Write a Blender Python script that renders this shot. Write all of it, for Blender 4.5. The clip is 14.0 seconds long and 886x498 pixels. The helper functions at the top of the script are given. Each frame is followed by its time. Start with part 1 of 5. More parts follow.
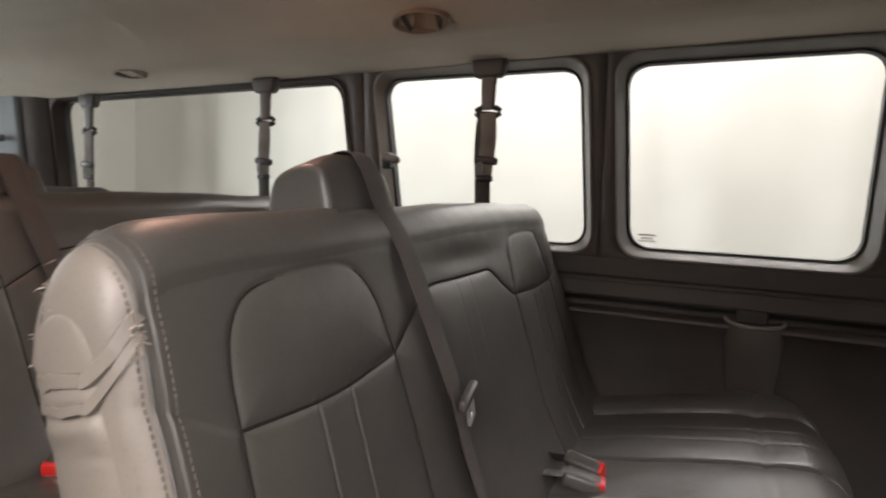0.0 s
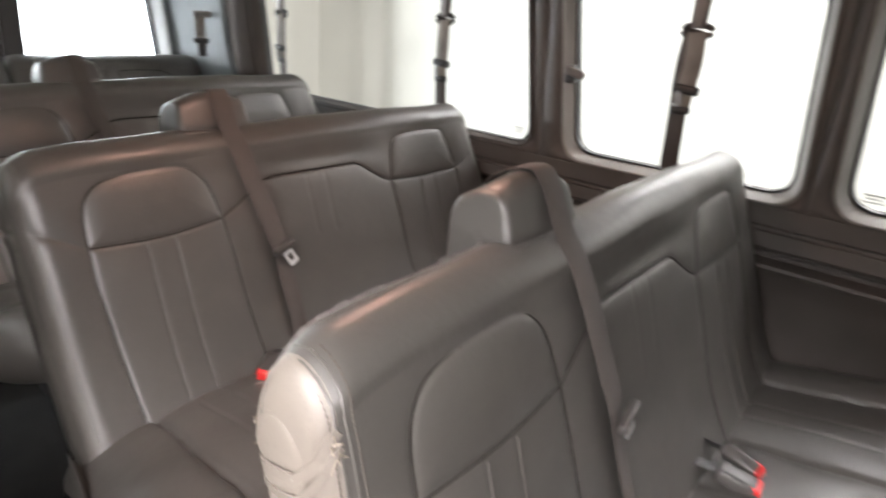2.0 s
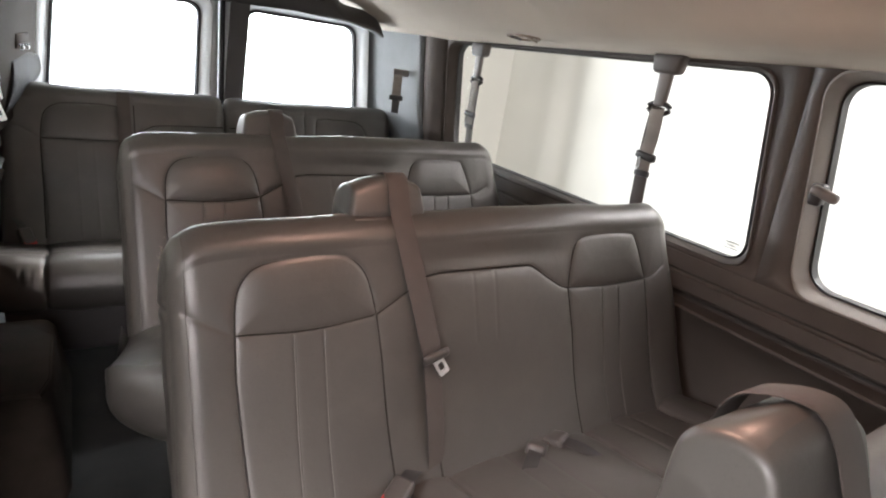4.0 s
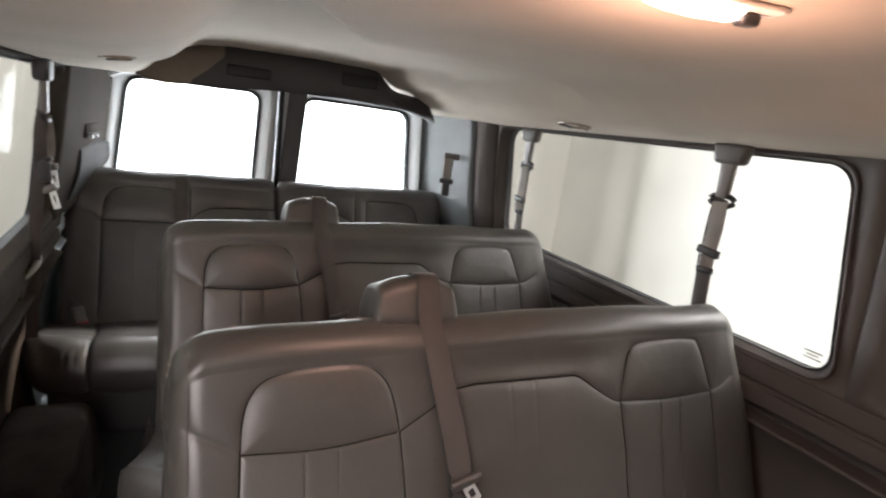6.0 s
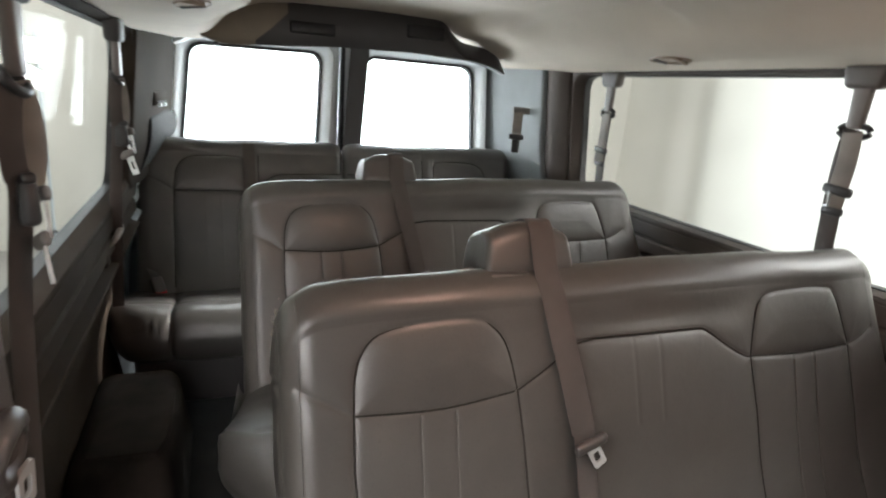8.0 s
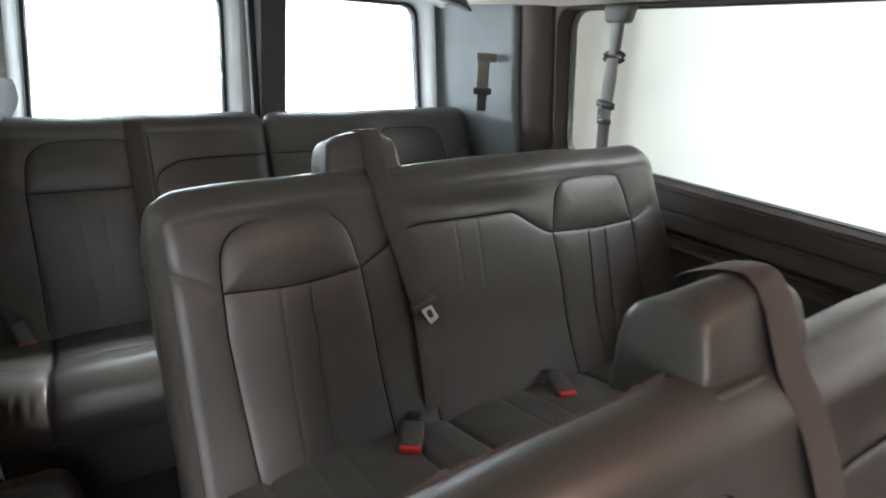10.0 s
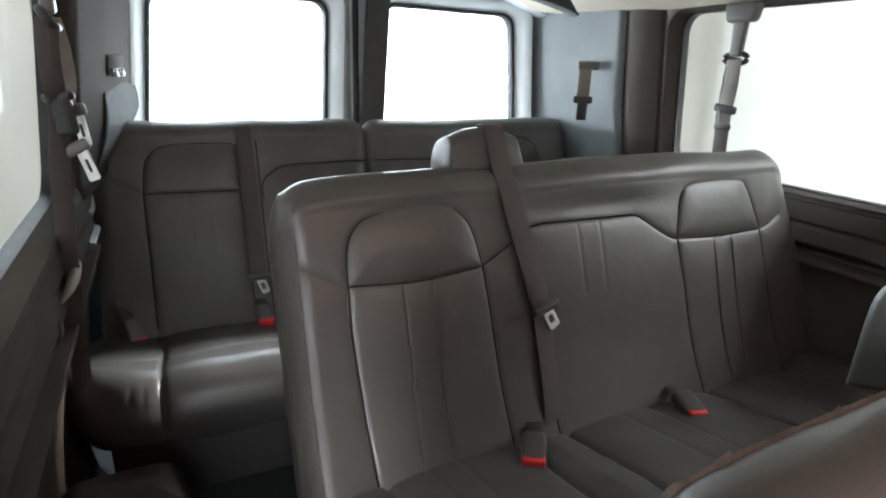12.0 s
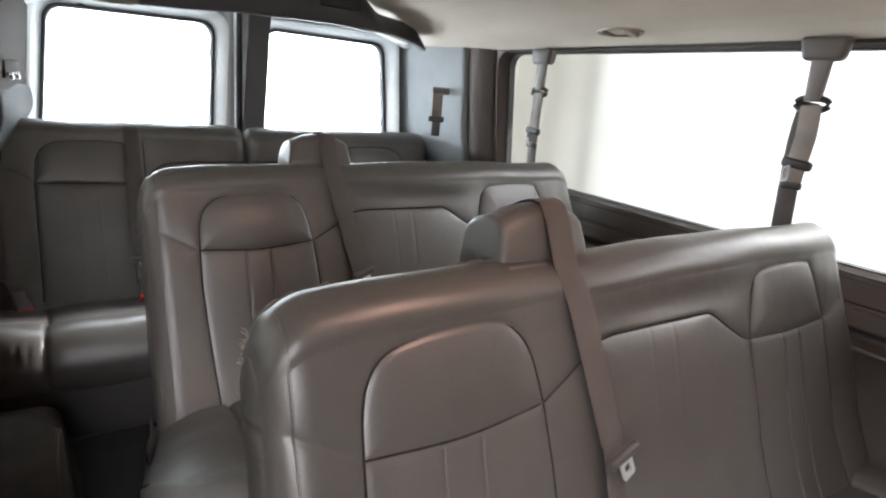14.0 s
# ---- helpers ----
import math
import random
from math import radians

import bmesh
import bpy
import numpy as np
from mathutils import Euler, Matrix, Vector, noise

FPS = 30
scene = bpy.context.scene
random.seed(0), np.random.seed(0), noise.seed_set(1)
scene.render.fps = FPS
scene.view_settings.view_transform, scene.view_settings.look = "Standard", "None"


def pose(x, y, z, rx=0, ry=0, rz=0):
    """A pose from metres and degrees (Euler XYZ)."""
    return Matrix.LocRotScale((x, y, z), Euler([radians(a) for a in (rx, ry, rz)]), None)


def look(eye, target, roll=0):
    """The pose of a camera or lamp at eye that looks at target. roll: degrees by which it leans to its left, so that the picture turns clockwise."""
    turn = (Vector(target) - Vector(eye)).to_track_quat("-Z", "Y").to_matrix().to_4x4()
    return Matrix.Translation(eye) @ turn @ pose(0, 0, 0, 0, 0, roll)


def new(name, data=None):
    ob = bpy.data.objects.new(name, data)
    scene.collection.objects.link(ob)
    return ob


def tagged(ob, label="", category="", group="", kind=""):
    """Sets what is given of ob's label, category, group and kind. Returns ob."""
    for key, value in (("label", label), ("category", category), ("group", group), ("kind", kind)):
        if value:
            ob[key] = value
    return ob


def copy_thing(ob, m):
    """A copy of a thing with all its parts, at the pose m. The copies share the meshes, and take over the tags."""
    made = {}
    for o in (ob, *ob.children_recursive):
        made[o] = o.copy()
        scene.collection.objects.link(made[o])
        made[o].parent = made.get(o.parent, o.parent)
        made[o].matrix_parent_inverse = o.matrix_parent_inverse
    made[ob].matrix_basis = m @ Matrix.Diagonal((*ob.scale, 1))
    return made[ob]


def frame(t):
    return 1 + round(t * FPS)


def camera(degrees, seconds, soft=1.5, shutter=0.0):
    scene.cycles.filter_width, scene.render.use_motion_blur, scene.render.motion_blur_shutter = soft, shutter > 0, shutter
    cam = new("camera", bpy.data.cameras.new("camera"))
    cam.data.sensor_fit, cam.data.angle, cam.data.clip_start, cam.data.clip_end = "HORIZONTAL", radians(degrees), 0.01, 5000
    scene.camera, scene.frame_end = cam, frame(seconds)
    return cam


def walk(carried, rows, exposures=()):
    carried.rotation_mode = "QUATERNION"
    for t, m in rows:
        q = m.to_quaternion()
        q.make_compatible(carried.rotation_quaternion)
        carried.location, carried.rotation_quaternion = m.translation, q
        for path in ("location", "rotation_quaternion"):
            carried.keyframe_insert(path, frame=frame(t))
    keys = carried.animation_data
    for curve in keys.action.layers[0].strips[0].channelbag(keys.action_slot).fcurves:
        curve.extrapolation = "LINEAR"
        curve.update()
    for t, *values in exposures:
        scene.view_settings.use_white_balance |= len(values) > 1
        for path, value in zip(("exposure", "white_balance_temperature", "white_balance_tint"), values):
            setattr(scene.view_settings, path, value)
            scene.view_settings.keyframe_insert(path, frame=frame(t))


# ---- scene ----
cam = camera(74.6, 14.0, soft=2.0, shutter=0.5)
PATH = [
    (0, (-0.755, -0.368, 0.977), (1.052, 0.473, 0.808), 2.3),
    (0.5, (-0.779, -0.361, 0.991), (0.966, 0.588, 0.758), 5.4),
    (1, (-0.776, -0.367, 1.092), (0.904, 0.556, 0.522), 1.3),
    (1.5, (-0.769, -0.35, 1.167), (0.86, 0.564, 0.45), 1.9),
    (2, (-0.717, -0.301, 1.204), (0.706, 0.902, 0.478), 4.0),
    (2.5, (-0.68, -0.24, 1.223), (0.527, 1.19, 0.516), 4.9),
    (3, (-0.666, -0.175, 1.237), (0.393, 1.376, 0.548), 7.5),
    (5.5, (-0.506, -0.027, 1.31), (0.524, 1.623, 0.848), 8.1),
    (6, (-0.507, -0.014, 1.312), (0.365, 1.736, 0.892), 7.6),
    (6.5, (-0.501, -0.013, 1.307), (0.24, 1.797, 0.892), 11.3),
    (7, (-0.512, 0.004, 1.313), (0.08, 1.853, 0.834), 8.4),
    (7.5, (-0.526, 0.025, 1.284), (0.077, 1.875, 0.822), 8.6),
    (8, (-0.565, 0.102, 1.236), (0.157, 1.889, 0.703), 4.6),
    (10.5, (-0.576, 0.757, 1.216), (0.443, 2.338, 0.535), 3.1),
    (11, (-0.648, 0.784, 1.2), (0.193, 2.469, 0.527), 4.0),
    (11.5, (-0.647, 0.751, 1.154), (0.178, 2.449, 0.492), 3.1),
    (12, (-0.663, 0.757, 1.146), (0.178, 2.47, 0.546), 2.1),
    (12.5, (-0.659, 0.74, 1.144), (0.236, 2.442, 0.593), 1.5),
    (13, (-0.602, 0.625, 1.144), (0.515, 2.18, 0.565), 3.2),
    (13.5, (-0.621, 0.47, 1.157), (0.475, 2.04, 0.579), 5.9),
    (14, (-0.643, 0.331, 1.173), (0.436, 1.93, 0.645), 5.2),
]
LIGHTING = [(0, -0.92, 6750, 15), (0.5, -0.92, 6700, 15), (1, -0.80, 6500, 14), (1.5, 0.04, 6450, 14), (3, 0.12, 6450, 15), (5.5, 0.16, 6650, 17), (6, -0.14, 6600, 16), (6.5, -0.26, 6550, 16), (7, -0.30, 6500, 14), (8, -0.03, 6400, 10),
            (10.5, -0.12, 6050, 9), (11, -0.02, 6050, 9), (12.5, 0.10, 6050, 9), (13, 0.0, 6050, 10), (14, 0.34, 6200, 13)]
walk(cam, [(t, look(eye, target, roll)) for t, eye, target, roll in PATH], LIGHTING)

# ---- world and light ----
def area(name, eye, target, sx, sy, watts, color, spread=180):
    data = bpy.data.lights.new(name, "AREA")
    data.shape, data.size, data.size_y, data.energy, data.color = "RECTANGLE", sx, sy, watts, color
    data.spread = radians(spread)
    ob = new(name, data)
    ob.matrix_world = look(eye, target)
    return ob


world = bpy.data.worlds.new("world")
scene.world = world
world.use_nodes = True
world.node_tree.nodes["Background"].inputs[0].default_value = (1.0, 0.98, 0.96, 1)
world.node_tree.nodes["Background"].inputs[1].default_value = 0.24

# booth lamps; all but the rear one are unseen and placed by guess
area("studio_light_rear", (0.5, 5.2, 1.1), (0.5, 2.7, 1.25), 3.5, 2.9, 430, (0.88, 0.97, 1.0))
area("studio_light_right", (2.2, -0.55, 2.15), (0.4, -0.3, 0.5), 2.6, 0.7, 20, (1.0, 0.99, 0.97), 90)
area("studio_light_left", (-1.8, -0.25, 1.75), (-0.45, 0.0, 0.66), 0.6, 0.5, 9, (1.0, 0.975, 0.95), 55)
# unseen lamp by the door gap, added to lift the benches' aisle side
area("fill_light_door", (-0.94, -0.86, 1.12), (-0.38, 0.75, 0.52), 0.3, 0.7, 7.5, (1.0, 0.96, 0.93), 80)
area("studio_light_front", (0.3, -4.0, 3.0), (0.2, -0.5, 0.6), 3.0, 1.0, 62, (1.0, 0.99, 0.97))
# narrow unseen lamp, added to brighten the front cushion through the cab opening
area("fill_light_windscreen", (0.3, -4.0, 2.42), (0.3, -0.5, 0.5), 2.6, 0.2, 84, (1.0, 0.99, 0.97))
area("studio_light_top_right", (2.9, 0.4, 3.1), (4.4, 0.3, 1.5), 5.4, 0.6, 190, (1.0, 0.985, 0.96))
# unseen lamp high behind the doors, added for sheen on the rear cushion
area("fill_light_top_rear", (0.1, 4.2, 2.75), (-0.1, 2.05, 0.45), 3.0, 0.5, 100, (0.88, 0.97, 1.0))
# thin unseen beam, added for the bright patch on the rear cushion
area("fill_beam_right_rear", (3.3, 2.0, 1.80), (-0.56, 2.14, 0.48), 0.12, 0.12, 0.65, (1.0, 0.95, 0.88), 5.5)
# unseen lamp over the aisle window, added to brighten a bench's cushion end
area("fill_light_left_rear", (-2.0, 1.25, 2.7), (-0.5, 1.2, 0.5), 0.5, 0.9, 2.4, (1.0, 0.97, 0.94), 60)
area("studio_light_top_left", (-3.2, 4.4, 3.1), (-2.8, 6.4, 1.4), 2.6, 0.5, 42, (1.0, 0.97, 0.92))

area("stand_light", (-1.76, 5.26, 1.22), (0.72, 2.5, 1.12), 0.33, 0.17, 9, (0.94, 0.98, 1.0), 40)


# ---- materials ----
def mat(name, color, rough=0.5, vary=0.15, scale=6.0, fine=220.0, bump=0.15, metal=0.0, sheen=0.0, tint=None, spec=0.5):
    """A procedural surface: broad and fine variation in colour, gloss and relief."""
    m = bpy.data.materials.new(name)
    m.use_nodes = True
    n, l = m.node_tree.nodes, m.node_tree.links
    b = n["Principled BSDF"]
    b.inputs["Roughness"].default_value, b.inputs["Metallic"].default_value = rough, metal
    b.inputs["Specular IOR Level"].default_value = spec
    b.inputs["Sheen Weight"].default_value = sheen
    co = n.new("ShaderNodeTexCoord")
    wide, grain = n.new("ShaderNodeTexNoise"), n.new("ShaderNodeTexNoise")
    wide.inputs["Scale"].default_value, wide.inputs["Detail"].default_value = scale, 5
    grain.inputs["Scale"].default_value, grain.inputs["Detail"].default_value = fine, 3
    l.new(co.outputs["Object"], wide.inputs["Vector"])
    l.new(co.outputs["Object"], grain.inputs["Vector"])
    ramp = n.new("ShaderNodeValToRGB")
    dark = tint or tuple(c * (1 - 1.6 * vary) for c in color)
    ramp.color_ramp.elements[0].color = (*dark, 1)
    ramp.color_ramp.elements[1].color = (*[min(1, c * (1 + vary)) for c in color], 1)
    ramp.color_ramp.elements[0].position, ramp.color_ramp.elements[1].position = 0.28, 0.68
    l.new(wide.outputs["Fac"], ramp.inputs["Fac"])
    l.new(ramp.outputs["Color"], b.inputs["Base Color"])
    shine = n.new("ShaderNodeMapRange")
    shine.inputs["To Min"].default_value, shine.inputs["To Max"].default_value = rough - 0.07, min(1, rough + 0.09)
    l.new(wide.outputs["Fac"], shine.inputs["Value"])
    l.new(shine.outputs["Result"], b.inputs["Roughness"])
    bp = n.new("ShaderNodeBump")
    bp.inputs["Strength"].default_value, bp.inputs["Distance"].default_value = bump, 0.002
    l.new(grain.outputs["Fac"], bp.inputs["Height"])
    l.new(bp.outputs["Normal"], b.inputs["Normal"])
    return m


def leather(name, color, worn, rough=0.34):
    """Vinyl upholstery: pebble grain, soft waves, faint soiling and rubbed lighter patches."""
    m = bpy.data.materials.new(name)
    m.use_nodes = True
    n, l = m.node_tree.nodes, m.node_tree.links
    b = n["Principled BSDF"]
    b.inputs["Specular IOR Level"].default_value = 0.62
    co = n.new("ShaderNodeTexCoord")

    def clouds(scale, detail, low, high, out0, out1):
        tex, span = n.new("ShaderNodeTexNoise"), n.new("ShaderNodeMapRange")
        tex.inputs["Scale"].default_value, tex.inputs["Detail"].default_value = scale, detail
        span.interpolation_type = "SMOOTHSTEP"
        for key, val in (("From Min", low), ("From Max", high), ("To Min", out0), ("To Max", out1)):
            span.inputs[key].default_value = val
        l.new(co.outputs["Object"], tex.inputs["Vector"])
        l.new(tex.outputs["Fac"], span.inputs["Value"])
        return span.outputs["Result"]

    def blend(fac, one, two):
        mix = n.new("ShaderNodeMixRGB")
        l.new(fac, mix.inputs[0])
        for i, c in ((1, one), (2, two)):
            if isinstance(c, tuple):
                mix.inputs[i].default_value = (*c, 1)
            else:
                l.new(c, mix.inputs[i])
        return mix.outputs[0]

    soil = blend(clouds(4.0, 2, 0.25, 0.75, 0, 1), tuple(c * 0.86 for c in color), tuple(c * 1.08 for c in color))
    rubbed = blend(clouds(10.0, 3, 0.45, 0.95, 0, 0.8), soil, worn)
    flecks = blend(clouds(240.0, 2, 0.55, 0.8, 0, 0.35), rubbed, tuple(c * 0.6 for c in color))
    l.new(flecks, b.inputs["Base Color"])
    l.new(clouds(7.0, 3, 0.2, 0.8, rough, rough + 0.09), b.inputs["Roughness"])
    grain = n.new("ShaderNodeTexVoronoi")
    grain.inputs["Scale"].default_value = 420
    l.new(co.outputs["Object"], grain.inputs["Vector"])
    waves, pebble = n.new("ShaderNodeBump"), n.new("ShaderNodeBump")
    waves.inputs["Strength"].default_value, waves.inputs["Distance"].default_value = 0.3, 0.0030
    pebble.inputs["Strength"].default_value, pebble.inputs["Distance"].default_value = 0.10, 0.0008
    l.new(clouds(13.0, 1, 0.0, 1.0, 0, 1), waves.inputs["Height"])
    l.new(grain.outputs["Distance"], pebble.inputs["Height"])
    creases = n.new("ShaderNodeBump")
    creases.inputs["Strength"].default_value, creases.inputs["Distance"].default_value = 0.18, 0.0014
    l.new(clouds(48.0, 3, 0.1, 0.9, 0, 1), creases.inputs["Height"])
    l.new(waves.outputs["Normal"], creases.inputs["Normal"])
    l.new(creases.outputs["Normal"], pebble.inputs["Normal"])
    l.new(pebble.outputs["Normal"], b.inputs["Normal"])
    return m


def glow(name, color, strength):
    m = bpy.data.materials.new(name)
    m.use_nodes = True
    b = m.node_tree.nodes["Principled BSDF"]
    b.inputs["Emission Color"].default_value, b.inputs["Emission Strength"].default_value = (*color, 1), strength
    b.inputs["Base Color"].default_value = (*color, 1)
    return m


def pane_glass(name):
    m = bpy.data.materials.new(name)
    m.use_nodes = True
    b = m.node_tree.nodes["Principled BSDF"]
    b.inputs["Base Color"].default_value, b.inputs["Roughness"].default_value = (0.95, 0.97, 0.96, 1), 0.02
    b.inputs["Transmission Weight"].default_value, b.inputs["IOR"].default_value = 1.0, 1.02
    return m


LEATHER = leather("grey_brown_vinyl", (0.066, 0.0605, 0.0555), (0.086, 0.078, 0.070))
LEATHER_SIDE = leather("side_vinyl", (0.080, 0.073, 0.066), (0.105, 0.094, 0.084))
LEATHER_WORN = leather("rubbed_tan_vinyl", (0.165, 0.142, 0.122), (0.22, 0.182, 0.150), 0.44)
LEATHER_REAR = leather("rear_vinyl", (0.067, 0.063, 0.059), (0.088, 0.081, 0.074))
# near-black colour that puts shade into the seam grooves
SEAM_SHADE = mat("seam_shade", (0.020, 0.017, 0.015), 0.8, 0.1, 30, 600, 0.2, spec=0.1)
STITCH = mat("thread", (0.085, 0.072, 0.062), 0.8, 0.1, 30, 600, 0.2)
FRAY = mat("frayed_fibre", (0.31, 0.265, 0.22), 0.9, 0.1, 30, 600, 0.2)
FRAY_DULL = mat("torn_vinyl_edge", (0.115, 0.106, 0.098), 0.7, 0.2, 60, 600, 0.3)
BELT = mat("belt_webbing", (0.060, 0.048, 0.042), 0.7, 0.15, 12, 900, 0.5, sheen=0.05)
BELT_LIGHT = mat("belt_webbing_grey", (0.23, 0.205, 0.18), 0.75, 0.15, 12, 900, 0.5, sheen=0.2)
TRIM = mat("brown_grey_trim", (0.090, 0.078, 0.071), 0.55, 0.15, 5, 330, 0.3)
TRIM_LIGHT = mat("light_grey_trim", (0.68, 0.70, 0.71), 0.5, 0.1, 5, 330, 0.25)
CORNER = mat("corner_trim", (0.185, 0.20, 0.207), 0.7, 0.1, 5, 330, 0.25, spec=0.12)
BUCKLE = mat("dark_grey_plastic", (0.062, 0.056, 0.053), 0.38, 0.12, 14, 300, 0.12)
# paler than TRIM: daylight on the window lips put into the colour
TRIM_LIP = mat("daylit_window_lip", (0.27, 0.255, 0.235), 0.5, 0.12, 5, 330, 0.25)
TRIM_DARK = mat("dark_trim", (0.045, 0.042, 0.042), 0.6, 0.15, 5, 330, 0.3)
# the headliner's beige with shade worked into the colour
DUCT_END = mat("shaded_liner_beige", (0.20, 0.165, 0.125), 0.7, 0.12, 6, 330, 0.3)
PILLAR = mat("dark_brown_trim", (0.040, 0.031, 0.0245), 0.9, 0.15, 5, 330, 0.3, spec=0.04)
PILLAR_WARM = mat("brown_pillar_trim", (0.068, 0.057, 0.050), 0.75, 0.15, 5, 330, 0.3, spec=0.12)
DOOR_PAINT = mat("door_paint", (0.52, 0.54, 0.55), 0.4, 0.1, 5, 200, 0.1)
PAINT_DULL = mat("dull_body_paint", (0.44, 0.49, 0.52), 0.45, 0.1, 5, 200, 0.1)
ARCH = mat("brown_moulded_cover", (0.030, 0.024, 0.020), 0.8, 0.3, 8, 400, 0.5, spec=0.10)
RUBBER = mat("black_rubber", (0.014, 0.014, 0.015), 0.5, 0.2, 20, 300, 0.2)
PLASTIC = mat("grey_plastic", (0.16, 0.145, 0.135), 0.42, 0.12, 12, 300, 0.12)
PLASTIC_DARK = mat("black_plastic", (0.03, 0.028, 0.028), 0.4, 0.15, 12, 300, 0.12)
RED = mat("red_plastic", (0.62, 0.02, 0.018), 0.4, 0.1, 20, 200, 0.05)
CHROME = mat("bright_steel", (0.8, 0.8, 0.8), 0.3, 0.06, 12, 200, 0.05, metal=0.55)
DULL_STEEL = mat("dull_steel", (0.20, 0.19, 0.18), 0.45, 0.1, 12, 200, 0.1, metal=0.3)
STEEL = mat("dark_painted_steel", (0.04, 0.04, 0.042), 0.5, 0.2, 14, 200, 0.2)
CARPET = mat("dark_carpet", (0.018, 0.017, 0.016), 0.95, 0.3, 9, 700, 0.9)
LINER = mat("beige_headliner", (0.58, 0.505, 0.415), 0.92, 0.06, 3, 900, 0.35)
DRAPE = mat("cream_drape", (0.72, 0.70, 0.645), 0.9, 0.05, 1.5, 500, 0.3)
CONCRETE = mat("grey_concrete", (0.36, 0.35, 0.33), 0.7, 0.12, 1.2, 60, 0.3)
LENS = glow("lit_lens", (1.0, 0.74, 0.6), 22.0)
LENS_DULL = mat("clear_lens", (0.75, 0.66, 0.58), 0.25, 0.1, 20, 60, 0.1)
PANEL_GLOW = glow("lit_panel", (1.0, 0.99, 0.97), 3.5)
GLASS = pane_glass("window_glass")
PRINT = mat("grey_print", (0.45, 0.46, 0.45), 0.6, 0.1, 20, 100, 0.05)


# ---- mesh helpers ----
def ease(t):
    t = np.clip(t, 0, 1)
    return t * t * (3 - 2 * t)


def mesh_of(name, verts, faces, material, sharp=None):
    me = bpy.data.meshes.new(name)
    me.from_pydata([tuple(map(float, v)) for v in verts], [], [tuple(map(int, f)) for f in faces])
    me.materials.append(material)
    me.polygons.foreach_set("use_smooth", [True] * len(me.polygons))
    if sharp:
        me.set_sharp_from_angle(angle=radians(sharp))
    me.update()
    return me


def thing(name, m, label, category, group="", kind=""):
    ob = new(name)
    ob.matrix_basis = m
    ob.empty_display_size = 0.05
    return tagged(ob, label, category, group, kind)


def part(name, me, parent, label="", m=None):
    ob = new(name, me)
    ob.parent = parent
    if m is not None:
        ob.matrix_basis = m
    if label:
        ob["label"] = label
    return ob


def solo(name, me, label, category, group="", kind="", m=None):
    ob = new(name, me)
    if m is not None:
        ob.matrix_basis = m
    return tagged(ob, label, category, group, kind)


def grid_faces(nu, nv, wrap_u=False, wrap_v=False, flip=False):
    u = np.arange(nu if wrap_u else nu - 1)
    v = np.arange(nv if wrap_v else nv - 1)
    a, b = np.meshgrid(u, v, indexing="ij")
    a2, b2 = (a + 1) % nu, (b + 1) % nv
    f = np.stack([a * nv + b, a2 * nv + b, a2 * nv + b2, a * nv + b2], -1).reshape(-1, 4)
    return f[:, ::-1] if flip else f


def bm_mesh(name, bm, material, sharp=40):
    me = bpy.data.meshes.new(name)
    bmesh.ops.recalc_face_normals(bm, faces=bm.faces)
    bm.to_mesh(me)
    bm.free()
    me.materials.append(material)
    me.polygons.foreach_set("use_smooth", [True] * len(me.polygons))
    me.set_sharp_from_angle(angle=radians(sharp))
    return me


def rbox(name, size, material, r=0.01, seg=3, taper=(1, 1), at=(0, 0, 0), turn=(0, 0, 0), sharp=60):
    """A rounded box; taper scales the top in x and y."""
    bm = bmesh.new()
    bmesh.ops.create_cube(bm, size=1)
    for v in bm.verts:
        k = taper if v.co.z > 0 else (1, 1)
        v.co = Vector((v.co.x * size[0] * k[0], v.co.y * size[1] * k[1], v.co.z * size[2]))
    bmesh.ops.bevel(bm, geom=bm.edges[:], offset=r, segments=seg, profile=0.5, affect="EDGES")
    bm.transform(pose(*at, *turn))
    return bm_mesh(name, bm, material, sharp)


def tube(name, path, r, material, sides=8, closed=False):
    """A round bar along a path."""
    p = np.array(path, float)
    nxt = np.roll(p, -1, 0) if closed else np.vstack([p[1:], 2 * p[-1:] - p[-2:-1]])
    prv = np.roll(p, 1, 0) if closed else np.vstack([2 * p[:1] - p[1:2], p[:-1]])
    d = nxt - prv
    d /= np.linalg.norm(d, axis=1)[:, None] + 1e-12
    ref = np.array([0, 0, 1.0]) if abs(d[:, 2]).mean() < 0.8 else np.array([1.0, 0, 0])
    a = np.cross(d, ref)
    a /= np.linalg.norm(a, axis=1)[:, None] + 1e-9
    b = np.cross(d, a)
    t = np.linspace(0, 2 * np.pi, sides, endpoint=False)
    rr = np.broadcast_to(np.asarray(r, float), (len(p),))[:, None, None]
    v = p[:, None] + rr * (np.cos(t)[None, :, None] * a[:, None] + np.sin(t)[None, :, None] * b[:, None])
    f = [tuple(x) for x in grid_faces(len(p), sides, closed, True)]
    if not closed:
        f += [tuple(range(sides))[::-1], tuple((len(p) - 1) * sides + i for i in range(sides))]
    return mesh_of(name, v.reshape(-1, 3), f, material, 50)


def smooth_path(points, n=24):
    """A Catmull-Rom curve through the points."""
    p = np.array(points, float)
    p = np.vstack([2 * p[0] - p[1], p, 2 * p[-1] - p[-2]])
    out = []
    for i in range(1, len(p) - 2):
        for t in np.linspace(0, 1, n, endpoint=False):
            a, b, c, d = p[i - 1 : i + 3]
            out.append(0.5 * (2 * b + (c - a) * t + (2 * a - 5 * b + 4 * c - d) * t**2 + (3 * b - a - 3 * c + d) * t**3))
    return np.array(out + [p[-2]])


